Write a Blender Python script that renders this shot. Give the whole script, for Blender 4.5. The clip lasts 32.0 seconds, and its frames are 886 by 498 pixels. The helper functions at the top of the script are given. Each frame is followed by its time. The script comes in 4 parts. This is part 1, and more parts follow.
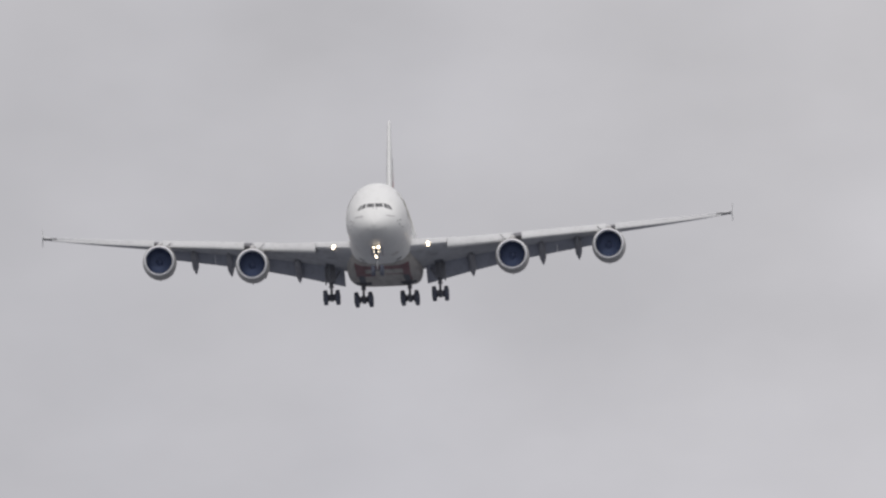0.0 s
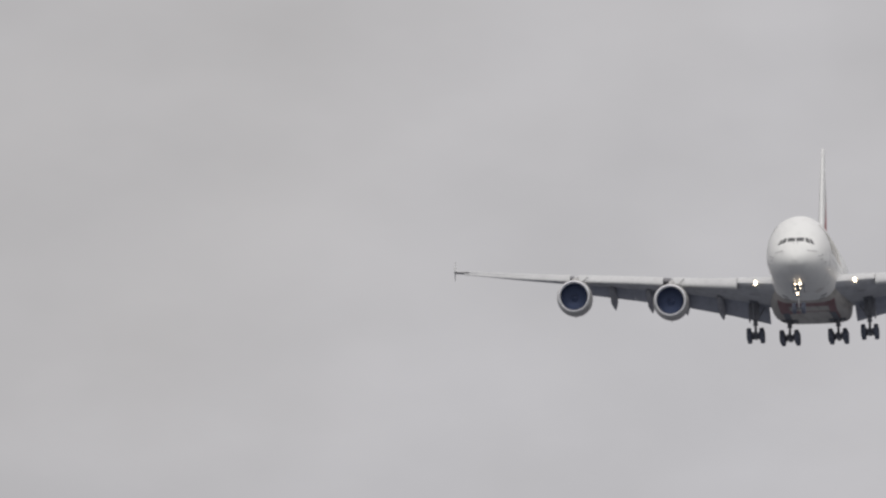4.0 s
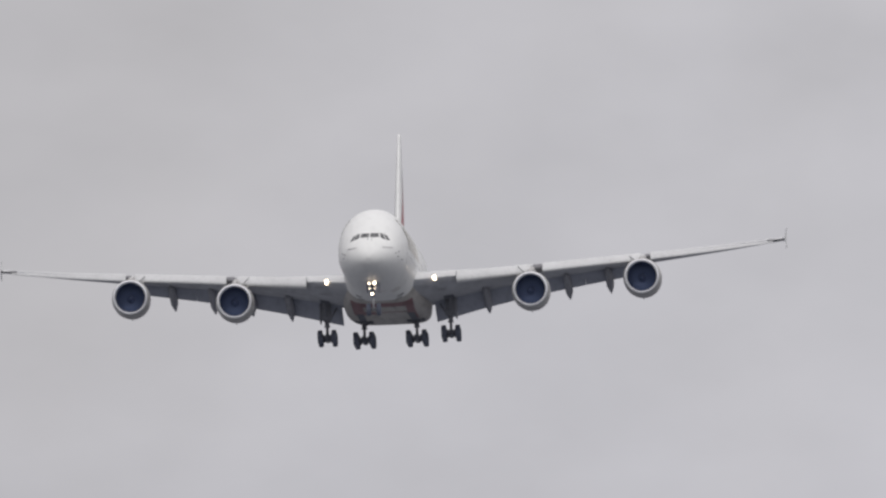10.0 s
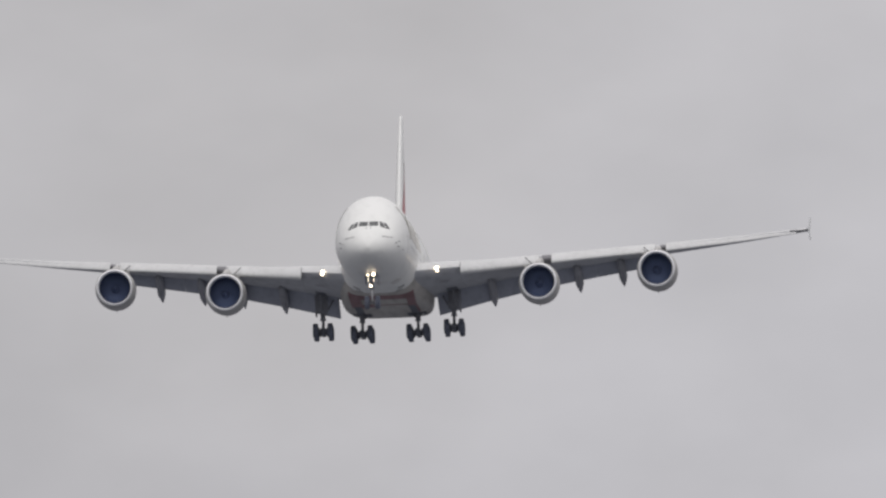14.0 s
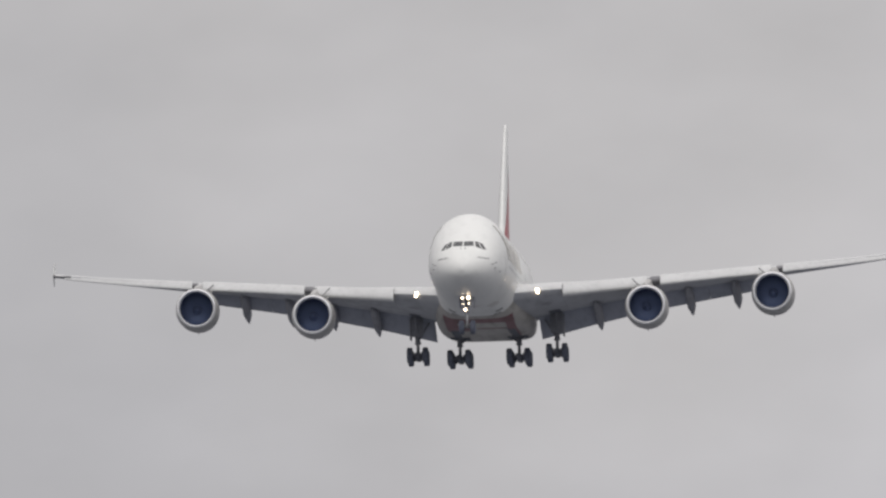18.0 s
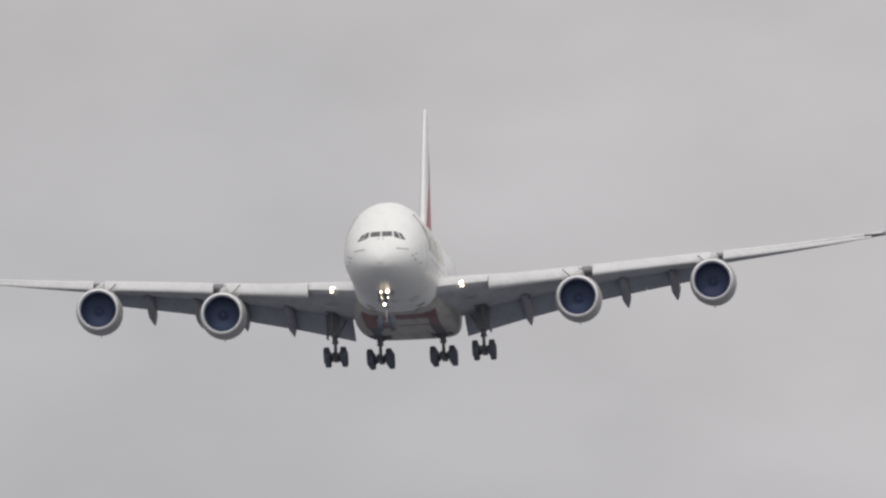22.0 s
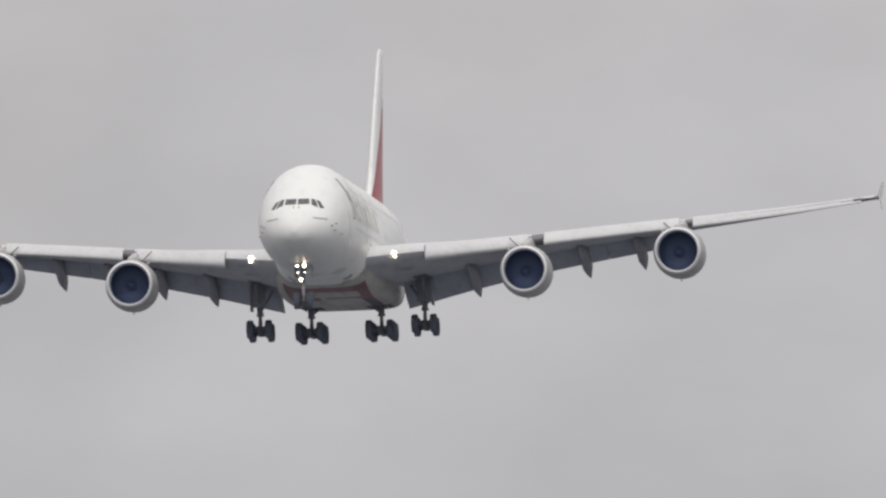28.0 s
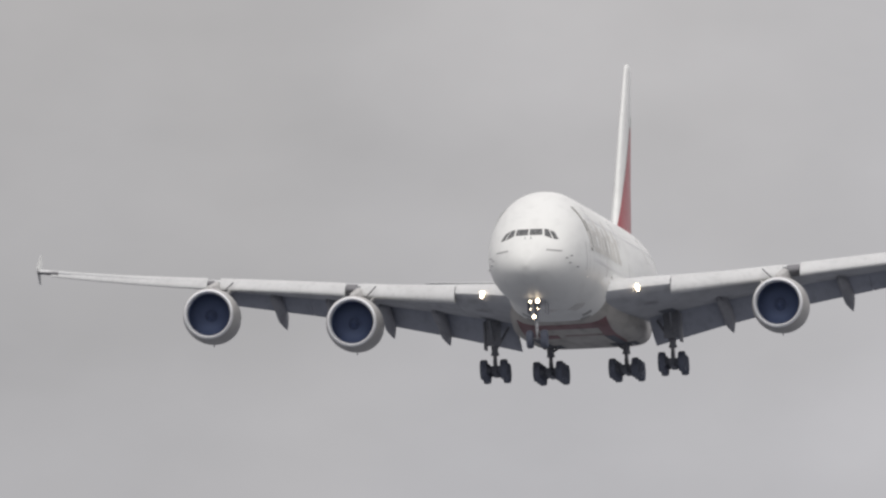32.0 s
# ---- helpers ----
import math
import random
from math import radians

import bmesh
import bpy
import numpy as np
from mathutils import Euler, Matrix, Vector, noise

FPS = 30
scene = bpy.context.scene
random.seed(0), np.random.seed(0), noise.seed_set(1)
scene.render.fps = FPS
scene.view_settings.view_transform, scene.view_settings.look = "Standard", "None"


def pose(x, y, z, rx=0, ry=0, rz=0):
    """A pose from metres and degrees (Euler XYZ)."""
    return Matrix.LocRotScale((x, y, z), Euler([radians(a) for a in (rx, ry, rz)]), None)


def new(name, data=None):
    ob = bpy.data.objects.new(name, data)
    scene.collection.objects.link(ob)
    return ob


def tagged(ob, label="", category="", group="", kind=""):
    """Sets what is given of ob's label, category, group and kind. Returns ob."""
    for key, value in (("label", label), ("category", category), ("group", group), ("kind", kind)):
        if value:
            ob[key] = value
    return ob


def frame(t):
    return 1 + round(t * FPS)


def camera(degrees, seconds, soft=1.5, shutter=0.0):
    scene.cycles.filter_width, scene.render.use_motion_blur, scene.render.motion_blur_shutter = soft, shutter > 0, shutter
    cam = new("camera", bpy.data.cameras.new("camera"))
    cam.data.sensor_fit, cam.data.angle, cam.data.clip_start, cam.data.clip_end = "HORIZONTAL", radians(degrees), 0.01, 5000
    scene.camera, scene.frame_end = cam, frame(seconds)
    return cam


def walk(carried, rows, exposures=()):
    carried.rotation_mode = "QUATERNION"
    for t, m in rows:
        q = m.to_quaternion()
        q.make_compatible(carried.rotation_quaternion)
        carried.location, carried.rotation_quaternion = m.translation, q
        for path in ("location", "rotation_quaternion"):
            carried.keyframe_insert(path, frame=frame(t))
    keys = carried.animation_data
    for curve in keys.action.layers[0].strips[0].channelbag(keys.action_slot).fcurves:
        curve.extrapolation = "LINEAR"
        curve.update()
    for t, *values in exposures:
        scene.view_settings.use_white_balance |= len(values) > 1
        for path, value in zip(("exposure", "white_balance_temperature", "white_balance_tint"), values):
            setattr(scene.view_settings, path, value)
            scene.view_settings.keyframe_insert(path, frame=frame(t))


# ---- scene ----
from mathutils.bvhtree import BVHTree

# ---- camera: a long lens on the ground, panned by hand after the airliner ----
cam = camera(1.2154, 32.0, soft=2.5)
# <camera path>
camera_rows = [
    (0.0, pose(0, 0, 1.7, 92.98051, 0, 4.96567)),
    (0.5, pose(0, 0, 1.7, 93.03199, 0, 5.09349)),
    (1.0, pose(0, 0, 1.7, 93.05187, 0, 5.18615)),
    (1.5, pose(0, 0, 1.7, 93.05662, 0, 5.26109)),
    (2.0, pose(0, 0, 1.7, 93.07013, 0, 5.33110)),
    (2.5, pose(0, 0, 1.7, 93.07390, 0, 5.47108)),
    (3.0, pose(0, 0, 1.7, 93.06599, 0, 5.62397)),
    (3.5, pose(0, 0, 1.7, 93.05069, 0, 5.73471)),
    (4.0, pose(0, 0, 1.7, 93.02887, 0, 5.81138)),
    (4.5, pose(0, 0, 1.7, 93.00629, 0, 5.84274)),
    (5.0, pose(0, 0, 1.7, 92.99099, 0, 5.81832)),
    (5.5, pose(0, 0, 1.7, 92.98758, 0, 5.74515)),
    (6.0, pose(0, 0, 1.7, 92.99175, 0, 5.66431)),
    (6.5, pose(0, 0, 1.7, 92.98637, 0, 5.66970)),
    (7.0, pose(0, 0, 1.7, 93.00027, 0, 5.64065)),
    (7.5, pose(0, 0, 1.7, 93.00088, 0, 5.64197)),
    (8.0, pose(0, 0, 1.7, 92.99504, 0, 5.64453)),
    (8.5, pose(0, 0, 1.7, 93.00339, 0, 5.64836)),
    (9.0, pose(0, 0, 1.7, 93.00913, 0, 5.65447)),
    (9.5, pose(0, 0, 1.7, 93.01626, 0, 5.68873)),
    (10.0, pose(0, 0, 1.7, 93.02468, 0, 5.67394)),
    (10.5, pose(0, 0, 1.7, 93.01611, 0, 5.69919)),
    (11.0, pose(0, 0, 1.7, 93.01432, 0, 5.71319)),
    (11.5, pose(0, 0, 1.7, 93.01824, 0, 5.76348)),
    (12.0, pose(0, 0, 1.7, 93.02055, 0, 5.82436)),
    (12.5, pose(0, 0, 1.7, 93.03009, 0, 5.83467)),
    (13.0, pose(0, 0, 1.7, 93.03674, 0, 5.89853)),
    (13.5, pose(0, 0, 1.7, 93.04388, 0, 5.95189)),
    (14.0, pose(0, 0, 1.7, 93.01098, 0, 6.01539)),
    (14.5, pose(0, 0, 1.7, 93.01526, 0, 6.08295)),
    (15.0, pose(0, 0, 1.7, 93.02023, 0, 6.16590)),
    (15.5, pose(0, 0, 1.7, 93.01814, 0, 6.24878)),
    (16.0, pose(0, 0, 1.7, 93.01581, 0, 6.30859)),
    (16.5, pose(0, 0, 1.7, 93.02248, 0, 6.33665)),
    (17.0, pose(0, 0, 1.7, 93.03755, 0, 6.36027)),
    (17.5, pose(0, 0, 1.7, 93.03627, 0, 6.46586)),
    (18.0, pose(0, 0, 1.7, 93.03887, 0, 6.53681)),
    (18.5, pose(0, 0, 1.7, 93.01934, 0, 6.65469)),
    (19.0, pose(0, 0, 1.7, 93.03540, 0, 6.66092)),
    (19.5, pose(0, 0, 1.7, 93.03767, 0, 6.64487)),
    (20.0, pose(0, 0, 1.7, 93.03956, 0, 6.62630)),
    (20.5, pose(0, 0, 1.7, 93.02458, 0, 6.66094)),
    (21.0, pose(0, 0, 1.7, 93.01388, 0, 6.73511)),
    (21.5, pose(0, 0, 1.7, 93.01162, 0, 6.76183)),
    (22.0, pose(0, 0, 1.7, 93.02989, 0, 6.86625)),
    (22.5, pose(0, 0, 1.7, 93.03264, 0, 6.97291)),
    (23.0, pose(0, 0, 1.7, 93.03403, 0, 7.03835)),
    (23.5, pose(0, 0, 1.7, 93.02806, 0, 7.13909)),
    (24.0, pose(0, 0, 1.7, 93.03081, 0, 7.22326)),
    (24.5, pose(0, 0, 1.7, 93.02622, 0, 7.27757)),
    (25.0, pose(0, 0, 1.7, 92.99874, 0, 7.31142)),
    (25.5, pose(0, 0, 1.7, 92.99854, 0, 7.34076)),
    (26.0, pose(0, 0, 1.7, 92.99815, 0, 7.36555)),
    (26.5, pose(0, 0, 1.7, 92.99110, 0, 7.39398)),
    (27.0, pose(0, 0, 1.7, 92.98256, 0, 7.43467)),
    (27.5, pose(0, 0, 1.7, 92.97992, 0, 7.49127)),
    (28.0, pose(0, 0, 1.7, 92.98313, 0, 7.55714)),
    (28.5, pose(0, 0, 1.7, 92.97773, 0, 7.60796)),
    (29.0, pose(0, 0, 1.7, 92.97796, 0, 7.64371)),
    (29.5, pose(0, 0, 1.7, 92.96704, 0, 7.71940)),
    (30.0, pose(0, 0, 1.7, 93.00894, 0, 8.00066)),
    (30.5, pose(0, 0, 1.7, 93.05831, 0, 8.24608)),
    (31.0, pose(0, 0, 1.7, 93.06762, 0, 8.34978)),
    (31.5, pose(0, 0, 1.7, 93.05053, 0, 8.48141)),
    (32.0, pose(0, 0, 1.7, 93.02710, 0, 8.51809)),
]
# </camera path>
# the camera's own exposure and white balance drift a little
walk(cam, camera_rows, [(0, -0.05, 6410, 12), (2, -0.03, 6430, 12), (3, -0.04, 6520, 10.9), (6, -0.06, 6520, 10.9), (9, 0.0, 6400, 12.3), (13, 0.0, 6440, 12), (17, 0.04, 6530, 10.9), (19, 0.05, 6530, 11), (22, 0.09, 6560, 10.9), (24, 0.10, 6570, 10.8), (29, 0.15, 6560, 10.8), (31, 0.115, 6550, 10.8), (32, 0.15, 6540, 10.8)])

# ---- sky: a bright overcast, lighter overhead than at the horizon ----
SUN_UP, SUN_TURN = 57, 182


def make_sky():
    world = bpy.data.worlds.new("overcast_sky")
    scene.world = world
    world.use_nodes = True
    tree = world.node_tree
    tree.nodes.clear()
    add, link = tree.nodes.new, tree.links.new
    out, back = add("ShaderNodeOutputWorld"), add("ShaderNodeBackground")
    coord, split = add("ShaderNodeTexCoord"), add("ShaderNodeSeparateXYZ")
    link(coord.outputs["Generated"], split.inputs[0])
    sky = add("ShaderNodeTexSky")
    sky.sky_type, sky.sun_disc = "NISHITA", False
    sky.sun_elevation, sky.sun_rotation = radians(SUN_UP), radians(360 - SUN_TURN)
    dim = add("ShaderNodeVectorMath")
    dim.operation = "SCALE"
    dim.inputs["Scale"].default_value = 0.08
    link(sky.outputs[0], dim.inputs[0])
    # cloud deck: luminance grows towards the zenith, as under any overcast
    up = add("ShaderNodeMapRange")
    up.inputs["From Min"].default_value, up.inputs["From Max"].default_value = 0, 1
    up.inputs["To Min"].default_value, up.inputs["To Max"].default_value = 0.476, 0.97
    link(split.outputs["Z"], up.inputs["Value"])
    large, small = add("ShaderNodeTexNoise"), add("ShaderNodeTexNoise")
    for tex, size, detail in ((large, 42, 3), (small, 170, 4)):
        tex.inputs["Scale"].default_value, tex.inputs["Detail"].default_value = size, detail
        tex.inputs["Roughness"].default_value = 0.5
        stretch = add("ShaderNodeMapping")
        stretch.inputs["Scale"].default_value = (1, 1, 1.7)
        link(coord.outputs["Generated"], stretch.inputs[0])
        link(stretch.outputs[0], tex.inputs["Vector"])
    blend = add("ShaderNodeMix")
    blend.data_type = "FLOAT"
    blend.inputs[0].default_value = 0.30
    link(large.outputs[0], blend.inputs[2])
    link(small.outputs[0], blend.inputs[3])
    soft = add("ShaderNodeMapRange")
    soft.inputs["From Min"].default_value, soft.inputs["From Max"].default_value = 0.3, 0.7
    soft.inputs["To Min"].default_value, soft.inputs["To Max"].default_value = 0.84, 1.16
    link(blend.outputs[0], soft.inputs["Value"])
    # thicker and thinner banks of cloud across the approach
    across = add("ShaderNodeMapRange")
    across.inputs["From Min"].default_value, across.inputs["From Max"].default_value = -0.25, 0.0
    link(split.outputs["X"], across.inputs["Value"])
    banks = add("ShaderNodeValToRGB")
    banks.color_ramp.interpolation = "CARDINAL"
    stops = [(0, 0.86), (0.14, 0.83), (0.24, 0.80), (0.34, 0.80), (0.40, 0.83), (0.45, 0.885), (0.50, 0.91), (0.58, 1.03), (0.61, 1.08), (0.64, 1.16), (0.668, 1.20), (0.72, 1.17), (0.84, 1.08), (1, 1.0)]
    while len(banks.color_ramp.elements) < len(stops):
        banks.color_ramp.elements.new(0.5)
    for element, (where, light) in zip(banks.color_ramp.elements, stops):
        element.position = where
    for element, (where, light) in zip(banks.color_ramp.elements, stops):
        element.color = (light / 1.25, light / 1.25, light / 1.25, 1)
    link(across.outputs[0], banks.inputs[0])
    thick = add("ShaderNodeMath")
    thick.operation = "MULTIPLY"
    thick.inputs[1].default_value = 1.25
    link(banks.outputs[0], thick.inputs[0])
    # the far bank is lit more at its top than at its foot
    bank_side, bank_top, bank_lit = add("ShaderNodeMapRange"), add("ShaderNodeMapRange"), add("ShaderNodeMix")
    bank_side.interpolation_type = "SMOOTHSTEP"
    bank_side.inputs["From Min"].default_value, bank_side.inputs["From Max"].default_value = -0.126, -0.143
    link(split.outputs["X"], bank_side.inputs["Value"])
    bank_top.inputs["From Min"].default_value, bank_top.inputs["From Max"].default_value = 0.045, 0.061
    bank_top.inputs["To Min"].default_value, bank_top.inputs["To Max"].default_value = 0.92, 1.09
    link(split.outputs["Z"], bank_top.inputs["Value"])
    bank_lit.data_type = "FLOAT"
    bank_lit.inputs[2].default_value = 1.0
    link(bank_side.outputs[0], bank_lit.inputs[0])
    link(bank_top.outputs[0], bank_lit.inputs[3])
    deck = add("ShaderNodeMath")
    deck.operation = "MULTIPLY"
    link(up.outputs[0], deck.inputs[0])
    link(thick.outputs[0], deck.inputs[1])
    lit_deck = add("ShaderNodeMath")
    lit_deck.operation = "MULTIPLY"
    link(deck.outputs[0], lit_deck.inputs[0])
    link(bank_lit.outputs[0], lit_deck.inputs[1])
    cloud = add("ShaderNodeMath")
    cloud.operation = "MULTIPLY"
    link(lit_deck.outputs[0], cloud.inputs[0])
    link(soft.outputs[0], cloud.inputs[1])
    # cloud colour: a little bluer in the low haze, warmer above, in patches
    patchy = add("ShaderNodeTexNoise")
    patchy.inputs["Scale"].default_value, patchy.inputs["Detail"].default_value = 55, 3
    link(coord.outputs["Generated"], patchy.inputs["Vector"])
    climb = add("ShaderNodeMapRange")
    climb.inputs["From Min"].default_value, climb.inputs["From Max"].default_value = 0.042, 0.064
    climb.inputs["To Min"].default_value, climb.inputs["To Max"].default_value = -0.25, 0.25
    link(split.outputs["Z"], climb.inputs["Value"])
    warm = add("ShaderNodeMath")
    warm.operation, warm.use_clamp = "ADD", True
    link(patchy.outputs[0], warm.inputs[0])
    link(climb.outputs[0], warm.inputs[1])
    hue = add("ShaderNodeMix")
    hue.data_type = "RGBA"
    hue.inputs[6].default_value, hue.inputs[7].default_value = (0.990, 0.986, 1.05, 1), (1.019, 0.986, 0.985, 1)
    link(warm.outputs[0], hue.inputs[0])
    tint = add("ShaderNodeVectorMath")
    tint.operation = "SCALE"
    link(hue.outputs[2], tint.inputs[0])
    link(cloud.outputs[0], tint.inputs["Scale"])
    mix = add("ShaderNodeMix")
    mix.data_type = "RGBA"
    mix.inputs[0].default_value = 0.93
    link(dim.outputs[0], mix.inputs[6])
    link(tint.outputs[0], mix.inputs[7])
    link(mix.outputs[2], back.inputs["Color"])
    back.inputs["Strength"].default_value = 1.0
    link(back.outputs[0], out.inputs[0])


make_sky()
sun = new("sun", bpy.data.lights.new("sun", "SUN"))
sun.data.energy, sun.data.angle, sun.data.color = 1.02, radians(16), (1.0, 0.965, 0.92)
sun.matrix_world = pose(0, 0, 60, 90 - SUN_UP, 0, SUN_TURN - 180)


# ---- materials ----
def material(name, colour, rough=0.4, metal=0.0, vary=0.06, grime=0.0, grain=3.0, bump=0.0, coat=0.0, streak=(1, 1, 1)):
    """Paint, metal or rubber with two scales of variation: broad fading and fine grime."""
    m = bpy.data.materials.new(name)
    m.use_nodes = True
    tree = m.node_tree
    add, link = tree.nodes.new, tree.links.new
    shader = tree.nodes["Principled BSDF"]
    shader.inputs["Roughness"].default_value, shader.inputs["Metallic"].default_value = rough, metal
    shader.inputs["Coat Weight"].default_value, shader.inputs["Coat Roughness"].default_value = coat, 0.35
    coord, place = add("ShaderNodeTexCoord"), add("ShaderNodeMapping")
    place.inputs["Scale"].default_value = streak
    link(coord.outputs["Object"], place.inputs[0])
    broad, fine = add("ShaderNodeTexNoise"), add("ShaderNodeTexNoise")
    broad.inputs["Scale"].default_value, broad.inputs["Detail"].default_value = 0.35, 3
    fine.inputs["Scale"].default_value, fine.inputs["Detail"].default_value = grain, 6
    link(place.outputs[0], broad.inputs["Vector"])
    link(place.outputs[0], fine.inputs["Vector"])
    tone = add("ShaderNodeMapRange")
    tone.inputs["From Min"].default_value, tone.inputs["From Max"].default_value = 0.3, 0.7
    tone.inputs["To Min"].default_value, tone.inputs["To Max"].default_value = 1 - vary, 1 + vary
    link(broad.outputs[0], tone.inputs["Value"])
    dirt = add("ShaderNodeMapRange")
    dirt.inputs["From Min"].default_value, dirt.inputs["From Max"].default_value = 0.48, 0.75
    dirt.inputs["To Min"].default_value, dirt.inputs["To Max"].default_value = 1, 1 - grime
    link(fine.outputs[0], dirt.inputs["Value"])
    both = add("ShaderNodeMath")
    both.operation = "MULTIPLY"
    link(tone.outputs[0], both.inputs[0])
    link(dirt.outputs[0], both.inputs[1])
    shade = add("ShaderNodeVectorMath")
    shade.operation = "SCALE"
    shade.inputs[0].default_value = colour
    link(both.outputs[0], shade.inputs["Scale"])
    link(shade.outputs[0], shader.inputs["Base Color"])
    gloss = add("ShaderNodeMapRange")
    gloss.inputs["To Min"].default_value, gloss.inputs["To Max"].default_value = max(rough - 0.08, 0.02), min(rough + 0.12, 1)
    link(fine.outputs[0], gloss.inputs["Value"])
    link(gloss.outputs[0], shader.inputs["Roughness"])
    if bump:
        relief = add("ShaderNodeBump")
        relief.inputs["Strength"].default_value, relief.inputs["Distance"].default_value = bump, 0.01
        link(fine.outputs[0], relief.inputs["Height"])
        link(relief.outputs[0], shader.inputs["Normal"])
    return m


def glow(name, colour, strength):
    m = bpy.data.materials.new(name)
    m.use_nodes = True
    shader = m.node_tree.nodes["Principled BSDF"]
    shader.inputs["Base Color"].default_value = (0.8, 0.8, 0.8, 1)
    shader.inputs["Emission Color"].default_value = (*colour, 1)
    shader.inputs["Emission Strength"].default_value = strength
    return m


WHITE = material("white_gloss_paint", (0.785, 0.797, 0.775), 0.42, vary=0.04, grime=0.10, grain=1.4, coat=0.08, streak=(1, 0.25, 1))
SEAM = material("panel_seam", (0.30, 0.30, 0.31), 0.6)
# underside grey: shade and blue haze are put into the colour
UNDERWING_GREY = material("shaded_underwing_grey", (0.435, 0.45, 0.475), 0.5, vary=0.10, grime=0.26, grain=1.1, streak=(1, 0.35, 1))
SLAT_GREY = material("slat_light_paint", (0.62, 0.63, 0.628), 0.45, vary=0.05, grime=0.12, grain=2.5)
FAIRING = material("fairing_grey_paint", (0.30, 0.305, 0.33), 0.5, vary=0.06, grime=0.18, grain=2.0, streak=(1, 0.3, 1))
# flap grey with blue haze put into the colour
FLAP_GREY = material("hazed_flap_grey", (0.355, 0.377, 0.435), 0.55, vary=0.08, grime=0.2, grain=2.0, streak=(1, 0.2, 1))
# dark tone painted where the slat gaps fall in shade
COVE = material("slat_gap_dark", (0.19, 0.19, 0.20), 0.7, vary=0.1, grime=0.2)
COWL = material("nacelle_pale_paint", (0.46, 0.455, 0.44), 0.4, vary=0.05, grime=0.12, grain=2.0, streak=(1, 0.3, 1))
LIP = material("bare_aluminium_lip", (0.88, 0.885, 0.89), 0.3, metal=0.45, vary=0.04, grime=0.06)
# blue haze and intake darkness are put into liner, blade and spinner colours
LINER = material("hazed_intake_liner", (0.086, 0.118, 0.21), 0.75, vary=0.06, grime=0.1)
BLADE = material("hazed_fan_blade", (0.078, 0.106, 0.19), 0.75, metal=0.0, vary=0.08)
SPIN = material("hazed_spinner_blue", (0.094, 0.124, 0.212), 0.8)
NOZZLE = material("heat_stained_nozzle", (0.28, 0.25, 0.23), 0.38, metal=0.9, vary=0.15, grime=0.2)
# rubber lifted to blue-grey: distance haze put into its colour
TYRE = material("hazed_tyre_rubber", (0.135, 0.150, 0.190), 0.9, vary=0.1, grime=0.2, grain=14, bump=0.3)
RIM = material("wheel_rim_paint", (0.16, 0.16, 0.17), 0.45, metal=0.3, vary=0.06, grime=0.2, grain=9)
# gear grey lightened by haze put into the colour
STRUT = material("hazed_gear_grey", (0.235, 0.242, 0.265), 0.45, metal=0.2, vary=0.08, grime=0.25, grain=6)
CHROME = material("chromed_piston", (0.46, 0.46, 0.47), 0.25, metal=0.5)
GLASS = material("dark_cockpit_glass", (0.085, 0.088, 0.09), 0.25, vary=0.05)
CABIN = material("cabin_window_glass", (0.66, 0.665, 0.67), 0.3)
RED = material("livery_red", (0.35, 0.035, 0.05), 0.32, vary=0.06, grime=0.1, grain=1.5)
# livery red again, darker and duller: belly shade in the colour, with grime
BELLY_RED = material("shaded_belly_red", (0.20, 0.082, 0.092), 0.45, vary=0.14, grime=0.4, grain=1.3, streak=(1, 0.22, 1))
GREEN = material("livery_green", (0.02, 0.16, 0.06), 0.32)
BLACK = material("livery_black", (0.03, 0.03, 0.03), 0.32)
GOLD = material("livery_gold", (0.615, 0.605, 0.57), 0.4, vary=0.16, grime=0.25, grain=1.1)
GOLD_EDGE = material("livery_gold_shade", (0.18, 0.17, 0.145), 0.4)
DOOR_SEAM = material("door_seam", (0.46, 0.46, 0.46), 0.5)
# belly white with grime, darkened further: underside shade is in the base colour
BELLY_SHADE = material("shaded_weathered_belly", (0.43, 0.415, 0.385), 0.45, vary=0.14, grime=0.42, grain=1.3, streak=(1, 0.22, 1))
STAIN = material("oily_grey_stain", (0.64, 0.635, 0.61), 0.5, vary=0.2, grime=0.3, grain=1.4, streak=(1, 0.3, 1))
# dark tone for the wells' painted shade, also on bogie beams and axles
WELL = material("well_shade_and_bogie", (0.15, 0.16, 0.185), 0.8, vary=0.15, grime=0.2)
INLET = material("dark_air_inlet", (0.36, 0.36, 0.355), 0.7)
SMALL_LENS = glow("small_lamp_lens", (1.0, 0.9, 0.75), 2.5)
LENS = glow("lamp_lens", (1.0, 0.80, 0.55), 11)
GROUND = material("airfield_concrete", (0.124, 0.131, 0.148), 0.9, vary=0.25, grime=0.35, grain=0.6)

# ---- ground: one flat sheet to the horizon ----
bm = bmesh.new()
bmesh.ops.create_grid(bm, x_segments=40, y_segments=40, size=15000)
ground = new("ground", bpy.data.meshes.new("ground"))
bm.to_mesh(ground.data)
bm.free()
ground.data.materials.append(GROUND)
tagged(ground, "flat grey airfield ground under an overcast sky", "ground", kind="structure")

# ---- the airliner ----
# its own space: x to its port wing, y from nose (0) to tail (72.7), z up from the middle of the hull; origin at y = 30
SHIFT = Matrix.Translation((0, -30, 0))


